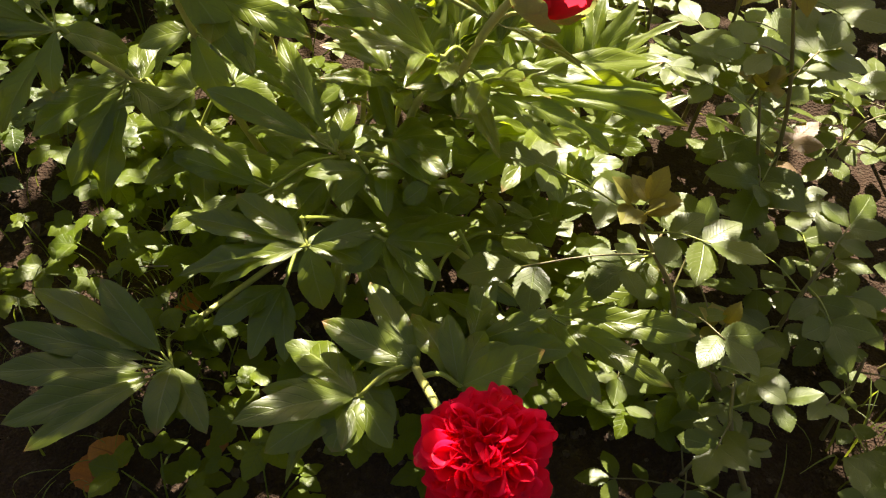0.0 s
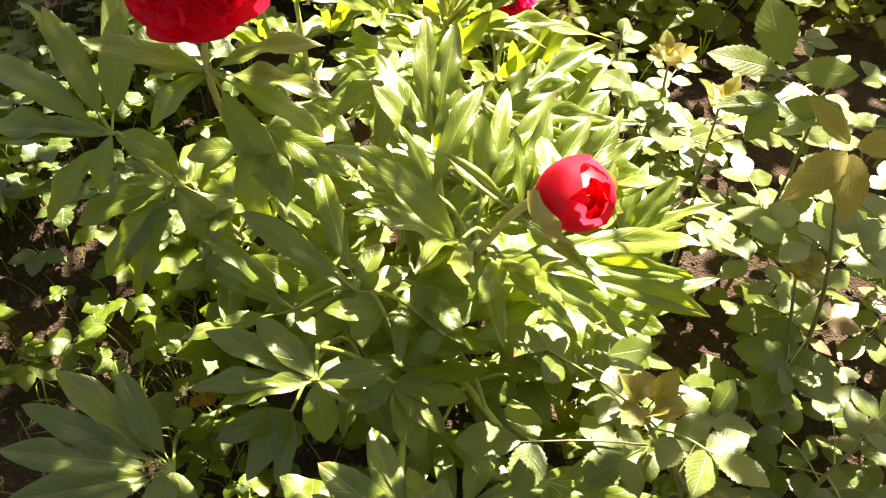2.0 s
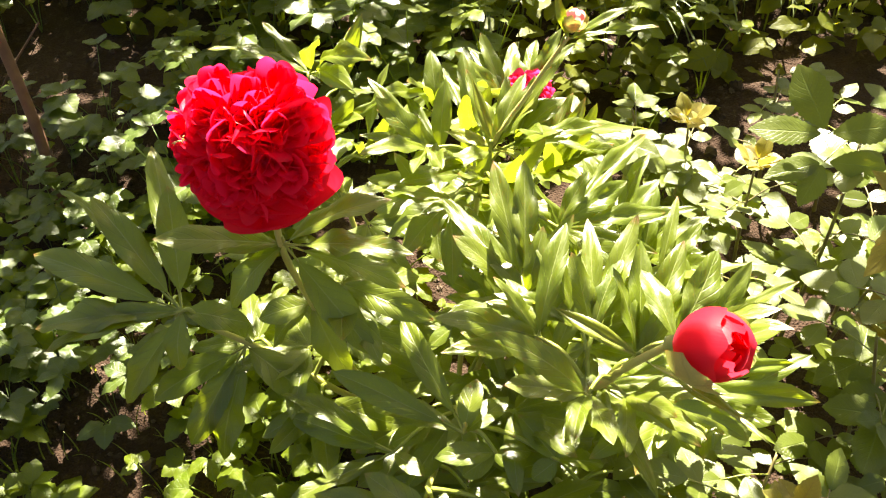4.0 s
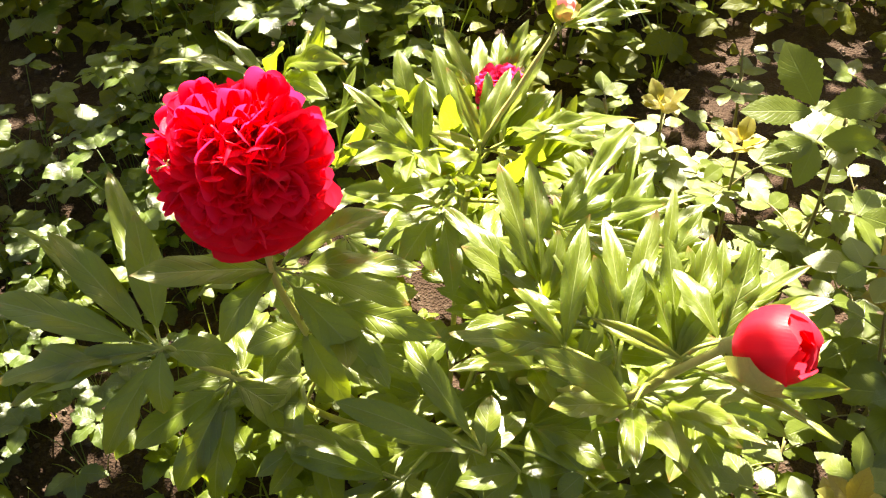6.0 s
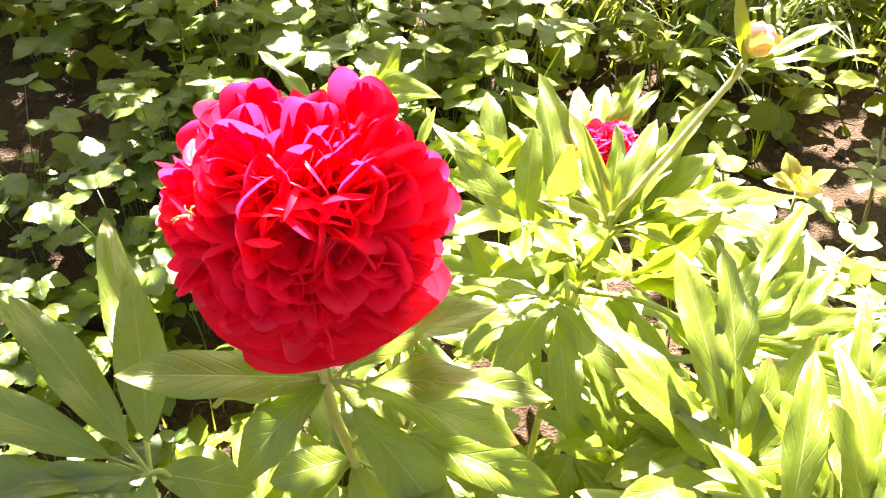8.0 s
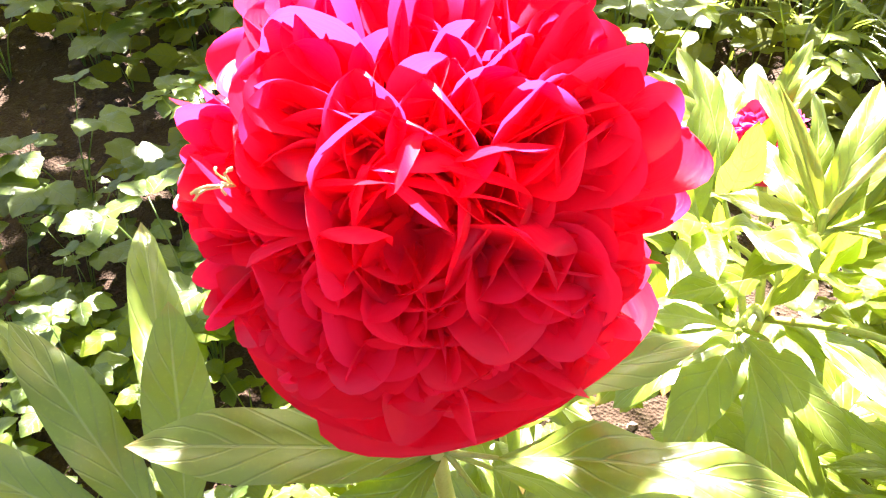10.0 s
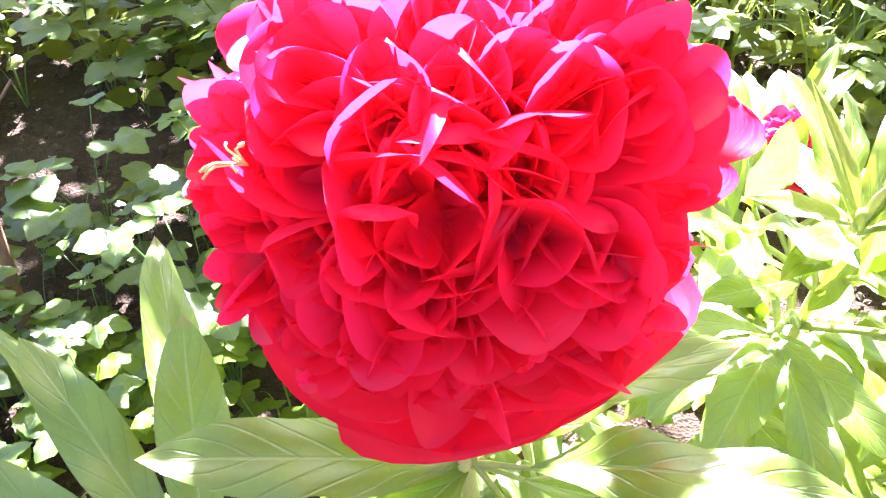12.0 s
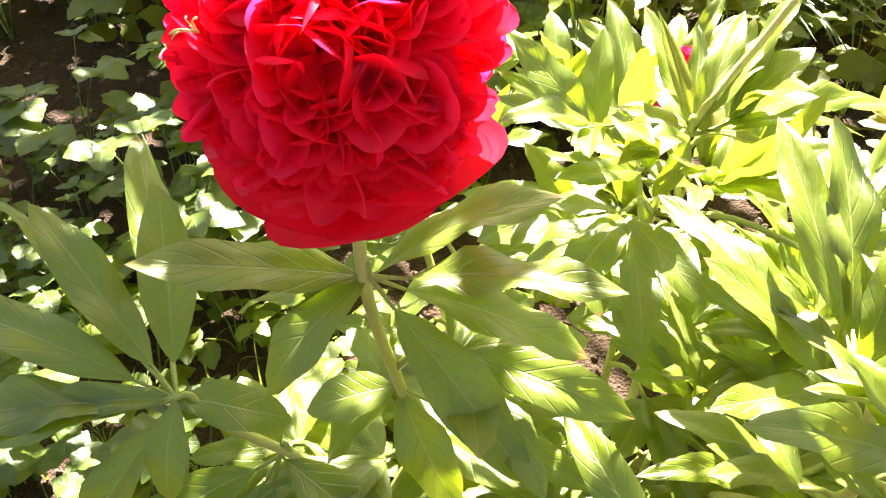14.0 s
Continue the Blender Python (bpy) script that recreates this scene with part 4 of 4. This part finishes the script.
def back_growth():
    """The dense growth that closes the view behind the bed."""
    r = random.Random(12)
    verts, faces, uvs = [], [], []
    models = [leaf_mesh("model", None, 0.42, 0.8, 0.06, 0.04, 0.06, 8, 4, 500 + i) for i in range(3)]
    for i in range(8600):
        x, y = r.uniform(-2.4, 2.4), 1.46 + 2.4 * r.random() ** 1.4
        if y < 1.9 and (bare_left(x, y) or bare_right(x, y)):
            continue
        if abs(x) > 1.95 + 0.5 * noise.noise(Vector((y * 2, x, 5))) + r.gauss(0, 0.12) or y > 3.5 + 0.4 * noise.noise(Vector((x * 1.5, 2, 8))) + r.gauss(0, 0.1):
            continue
        top = 0.10 + 0.22 * max(0, min(1, (y - 1.6) / 0.8)) + 0.25 * max(0, y - 2.6)
        c = Vector((x, y, ground_height(x, y) + r.uniform(0.02, 1) * top))
        a = r.uniform(0, 6.3)
        d = Vector((math.cos(a), math.sin(a), r.uniform(-0.7, 0.4))) * r.uniform(0.03, 0.065)
        m = blade_pose(c, c + d, d.length * r.uniform(0.45, 0.8), (0, -0.3, 1), r.uniform(-0.6, 0.6))
        model = models[i % 3]
        start = len(verts)
        verts += [m @ v.co for v in model.vertices]
        faces += [tuple(start + k for k in p.vertices) for p in model.polygons]
        uvs += [((k % 5) / 4, (k // 5) / 8) for k in range(len(model.vertices))]
    for me in models:
        bpy.data.meshes.remove(me)
    tagged(new("undergrowth", mesh_of("undergrowth", verts, faces, uvs, FAR_LEAF)), "dense mixed green undergrowth behind the bed", "undergrowth", kind="stuff")


back_growth()


def blades(name, label, count, where, length, width, seed, material, lift=1.0, category="grass"):
    """Grass blades: thin arched strips, all different."""
    r = random.Random(seed)
    verts, faces, uvs = [], [], []
    for _ in range(count):
        x, y = where(r)
        z = ground_height(x, y)
        a = r.uniform(0, 6.3)
        d = Vector((math.cos(a), math.sin(a), 0))
        s = Vector((-d.y, d.x, 0))
        n = length * r.uniform(0.5, 1.2)
        w = width * r.uniform(0.6, 1.2)
        bow = r.uniform(0.3, 1.0)
        start = len(verts)
        for k in range(7):
            t = k / 6
            c = Vector((x, y, z)) + d * (n * bow * t * t * 0.8) + Vector((0, 0, n * lift * (t - 0.55 * bow * t**3)))
            half = w * 0.5 * (1 - t**2.2) + 0.0002
            verts += [c - s * half, c + s * half]
            uvs += [(0.3, t), (0.7, t)]
        faces += [(start + 2 * k, start + 2 * k + 1, start + 2 * k + 3, start + 2 * k + 2) for k in range(6)]
    tagged(new(name, mesh_of(name, verts, faces, uvs, material)), label, category, kind="stuff")


def around(cx, cy, sx, sy):
    return lambda r: (r.gauss(cx, sx), r.gauss(cy, sy))


blades("grass", "thin bright grass at the edge of the bed", 260, around(0.62, 0.42, 0.07, 0.07), 0.12, 0.003, 1, GRASS)
blades("grass", "sparse grass blades between the weeds", 140, around(-0.30, 0.66, 0.06, 0.09), 0.09, 0.0025, 2, GRASS)
blades("grass", "thin grass blades among the low weeds", 220, lambda r: (r.uniform(-0.95, -0.3), r.uniform(0.35, 1.15)), 0.08, 0.0022, 3, GRASS)
blades("grass", "long grass among the weeds at the back", 700, lambda r: (r.uniform(0.0, 1.0), r.uniform(1.72, 2.3)), 0.24, 0.005, 4, GRASS)


def strap_plant(x, y, seed, count=46):
    r = random.Random(seed)
    plant = thing("strap_leaf_plant", (x, y, ground_height(x, y)), "clump of long arching strap leaves", "perennial", "strap-leaved clumps")
    for i in range(count):
        a = r.uniform(0, 6.3)
        d, s = Vector((math.cos(a), math.sin(a), 0)), Vector((-math.sin(a), math.cos(a), 0))
        n, w, bow = r.uniform(0.18, 0.32), r.uniform(0.006, 0.010), r.uniform(0.5, 1.1)
        verts, uvs = [], []
        foot = d * r.uniform(0, 0.03) + s * r.uniform(-0.02, 0.02)
        for k in range(10):
            t = k / 9
            c = foot + d * (n * bow * t * t * 0.75) + Vector((0, 0, n * (t - 0.75 * bow * t**2.6)))
            c.z = max(c.z, 0.004)
            half = w * 0.5 * (1 - t**3) + 0.0003
            verts += [c - s * half + Vector((0, 0, half * 0.5)), c, c + s * half + Vector((0, 0, half * 0.5))]
            uvs += [(0.0, t), (0.5, t), (1.0, t)]
        faces = []
        for k in range(9):
            faces += [(3 * k, 3 * k + 1, 3 * k + 4, 3 * k + 3), (3 * k + 1, 3 * k + 2, 3 * k + 5, 3 * k + 4)]
        part("strap_leaf", mesh_of("strap_leaf", verts, faces, uvs, STRAP), plant)


for k, (x, y) in enumerate(((0.30, 1.72), (0.45, 1.78), (0.58, 1.86), (0.18, 1.86), (0.40, 1.95), (0.75, 1.95))):
    strap_plant(x, y, 70 + k)

# ---- things on the soil ----


def fallen_leaf(x, y, size, turn, seed):
    ob = new("fallen_leaf", leaf_mesh("fallen_leaf", DRY_LEAF, 0.48, 0.5, 0.12, 0.06, 0.04, 12, 6, seed, 0.7))
    ob.matrix_basis = pose(x, y, ground_height(x, y) + 0.012, 8, 6, turn) @ Matrix.Diagonal((size * 0.9, size, size, 1))
    tagged(ob, "dry orange-brown fallen leaf on the soil", "leaf", "fallen leaves")


fallen_leaf(-0.326, 0.443, 0.05, 20, 1)
fallen_leaf(-0.298, 0.478, 0.05, 70, 2)
fallen_leaf(-0.266, 0.682, 0.022, 140, 3)
fallen_leaf(-0.204, 0.517, 0.03, 200, 4)
fallen_leaf(-0.255, 0.676, 0.03, 40, 5)
fallen_leaf(-0.301, 1.963, 0.02, 10, 6)



def twig(name, label, pts, r0, r1, material, category="twig"):
    ob = new(name)
    ob.location = pts[0]
    tagged(ob, label, category)
    planted("wood", tube("wood", pts, r0, r1, material, 6, 7), ob)


twig("shrub_stem", "smooth reddish-brown leaning shrub stem", [(-0.75, 1.268, -0.02), (-0.75, 1.268, 0.03), (-0.739, 1.273, 0.195), (-0.74, 1.279, 0.36), (-0.734, 1.286, 0.558)], 0.010, 0.008, BARK, "shrub stem")
twig("twig", "thin dry twig lying on the soil", [(-0.932, 1.635, 0.0), (-0.894, 1.701, 0.03), (-0.866, 1.732, 0.06)], 0.002, 0.0012, TWIG)
twig("twig", "thin dry twig lying on the soil", [(-0.888, 1.716, 0.0), (-0.802, 1.591, -0.01)], 0.003, 0.0018, TWIG)
twig("twig", "thin dry twig lying on the soil", [(-0.83, 1.82, 0.01), (-0.756, 1.751, 0.0), (-0.672, 1.657, 0.0)], 0.003, 0.0018, TWIG)
twig("twig", "thin dry twig lying on the soil", [(-0.849, 1.163, -0.015), (-0.82, 1.226, -0.01), (-0.798, 1.276, -0.005)], 0.003, 0.0018, TWIG)
twig("twig", "thin brown shrub twig", [(-1.003, 1.499, 0.05), (-0.96, 1.507, 0.02), (-0.907, 1.492, 0.12), (-0.791, 1.491, 0.25)], 0.003, 0.0018, BARK)
twig("twig", "thin dry twig lying on the soil", [(-0.358, 0.701, 0.0), (-0.285, 0.698, 0.01)], 0.0015, 0.0009, TWIG)
twig("twig", "thin dry twig lying on the soil", [(0.295, 1.042, 0.0), (0.244, 0.986, 0.01)], 0.0015, 0.0009, TWIG)


# ---- the unseen tree that shades the bed ----


def shade_tree():
    """Unseen garden tree, added beyond the bed; its lowest bough dapples light on near leaves."""
    foot = Vector((-1.2, 4.8, 0.2))
    tree = thing("tree", foot, "unseen garden tree whose low bough shades part of the bed", "tree")
    planted("trunk", tube("trunk", [foot, foot + Vector((-0.05, 0.02, 1.2)), foot + Vector((-0.15, -0.1, 2.4)), foot + Vector((-0.2, -0.1, 3.4))], 0.09, 0.05, BARK, 6, 12), tree)
    fork = foot + Vector((-0.12, -0.06, 2.1))
    r = random.Random(9)
    verts, faces, uvs = [], [], []
    model = leaf_mesh("model", None, 0.45, 0.6, 0.05, 0.03, 0.0, 6, 4, 77)
    limbs, limb_faces = [], []

    def cluster(px, py, sx, sy, count, size=0.055):
        at = Vector((px, py, 0.2)) + SUN_WAY * 1.15
        v, f = tube_data([fork, (fork + at) / 2 + Vector((0, 0, 0.15)), at], 0.014, 0.004, 5, 6, len(limbs))
        limbs.extend(v)
        limb_faces.extend(f)
        for _ in range(count):
            c = Vector((r.gauss(px, sx), r.gauss(py, sy), 0.2)) + SUN_WAY * (1.15 + r.uniform(-0.15, 0.2))
            a = r.uniform(0, 6.3)
            d = Vector((math.cos(a), math.sin(a), r.uniform(-0.5, 0.2))).normalized() * size * r.uniform(0.7, 1.2)
            m = blade_pose(c, c + d, d.length * 0.6, (0, 0, 1), r.uniform(-0.5, 0.5))
            start = len(verts)
            verts.extend(m @ q.co for q in model.vertices)
            faces.extend(tuple(start + k for k in p.vertices) for p in model.polygons)
            uvs.extend(((k % 5) / 4, (k // 5) / 6) for k in range(len(model.vertices)))

    # leaf clusters out of view, each set where the bed needs shade
    cluster(-0.43, 0.69, 0.13, 0.08, 210)
    cluster(-0.22, 0.585, 0.09, 0.025, 24)
    cluster(-0.06, 0.42, 0.05, 0.03, 46)
    cluster(-0.34, 0.66, 0.06, 0.05, 26)
    cluster(-0.02, 0.60, 0.03, 0.03, 11)
    cluster(0.25, 0.42, 0.06, 0.04, 20)
    cluster(0.06, 0.20, 0.04, 0.03, 45)
    cluster(0.22, 0.30, 0.08, 0.03, 26)
    cluster(0.44, 0.68, 0.08, 0.06, 110)
    cluster(-0.72, 0.78, 0.15, 0.17, 280)
    cluster(-0.5, 0.45, 0.14, 0.12, 110)
    cluster(-0.30, 1.42, 0.24, 0.12, 120, 0.08)
    cluster(-0.35, 0.95, 0.15, 0.08, 10)
    cluster(-0.85, 1.35, 0.2, 0.22, 320, 0.09)
    cluster(0.40, 0.54, 0.09, 0.07, 70)
    cluster(0.58, 0.75, 0.10, 0.12, 70)
    cluster(-0.35, 1.75, 0.3, 0.22, 130, 0.10)
    cluster(0.4, 1.80, 0.3, 0.2, 150, 0.10)
    cluster(0.55, 1.40, 0.2, 0.09, 240, 0.07)
    cluster(0.9, 1.6, 0.2, 0.2, 60, 0.09)
    cluster(-1.1, 2.0, 0.3, 0.3, 90, 0.10)
    cluster(0.2, 2.3, 0.5, 0.2, 200, 0.10)
    # the main crown, high behind the bed, added to block low sky reflections
    for _ in range(5200):
        c = Vector((r.gauss(0, 1), r.gauss(0, 1), r.gauss(0, 1))).normalized() * r.random() ** 0.4
        c = Vector((-0.7 + 3.0 * c.x, 5.7 + 1.1 * c.y, 3.1 + 1.5 * c.z))
        a = r.uniform(0, 6.3)
        d = Vector((math.cos(a), math.sin(a), r.uniform(-0.8, 0.2))).normalized() * r.uniform(0.10, 0.19)
        m = blade_pose(c, c + d, d.length * 0.65, (0, -0.4, 1), r.uniform(-0.5, 0.5))
        start = len(verts)
        verts.extend(m @ q.co for q in model.vertices)
        faces.extend(tuple(start + k for k in p.vertices) for p in model.polygons)
        uvs.extend(((k % 5) / 4, (k // 5) / 6) for k in range(len(model.vertices)))
    for k in range(9):
        end = Vector((-3.0 + 0.6 * k, 5.7 + r.uniform(-0.5, 0.5), 3.2 + r.uniform(-0.6, 0.9)))
        v, f = tube_data([fork, (fork + end) / 2 + Vector((0, 0, 0.3)), end], 0.03, 0.006, 5, 6, len(limbs))
        limbs.extend(v)
        limb_faces.extend(f)
    bpy.data.meshes.remove(model)
    planted("boughs", mesh_of("boughs", limbs, limb_faces, None, BARK), tree)
    planted("crown", mesh_of("crown", verts, faces, uvs, FAR_LEAF), tree)


shade_tree()
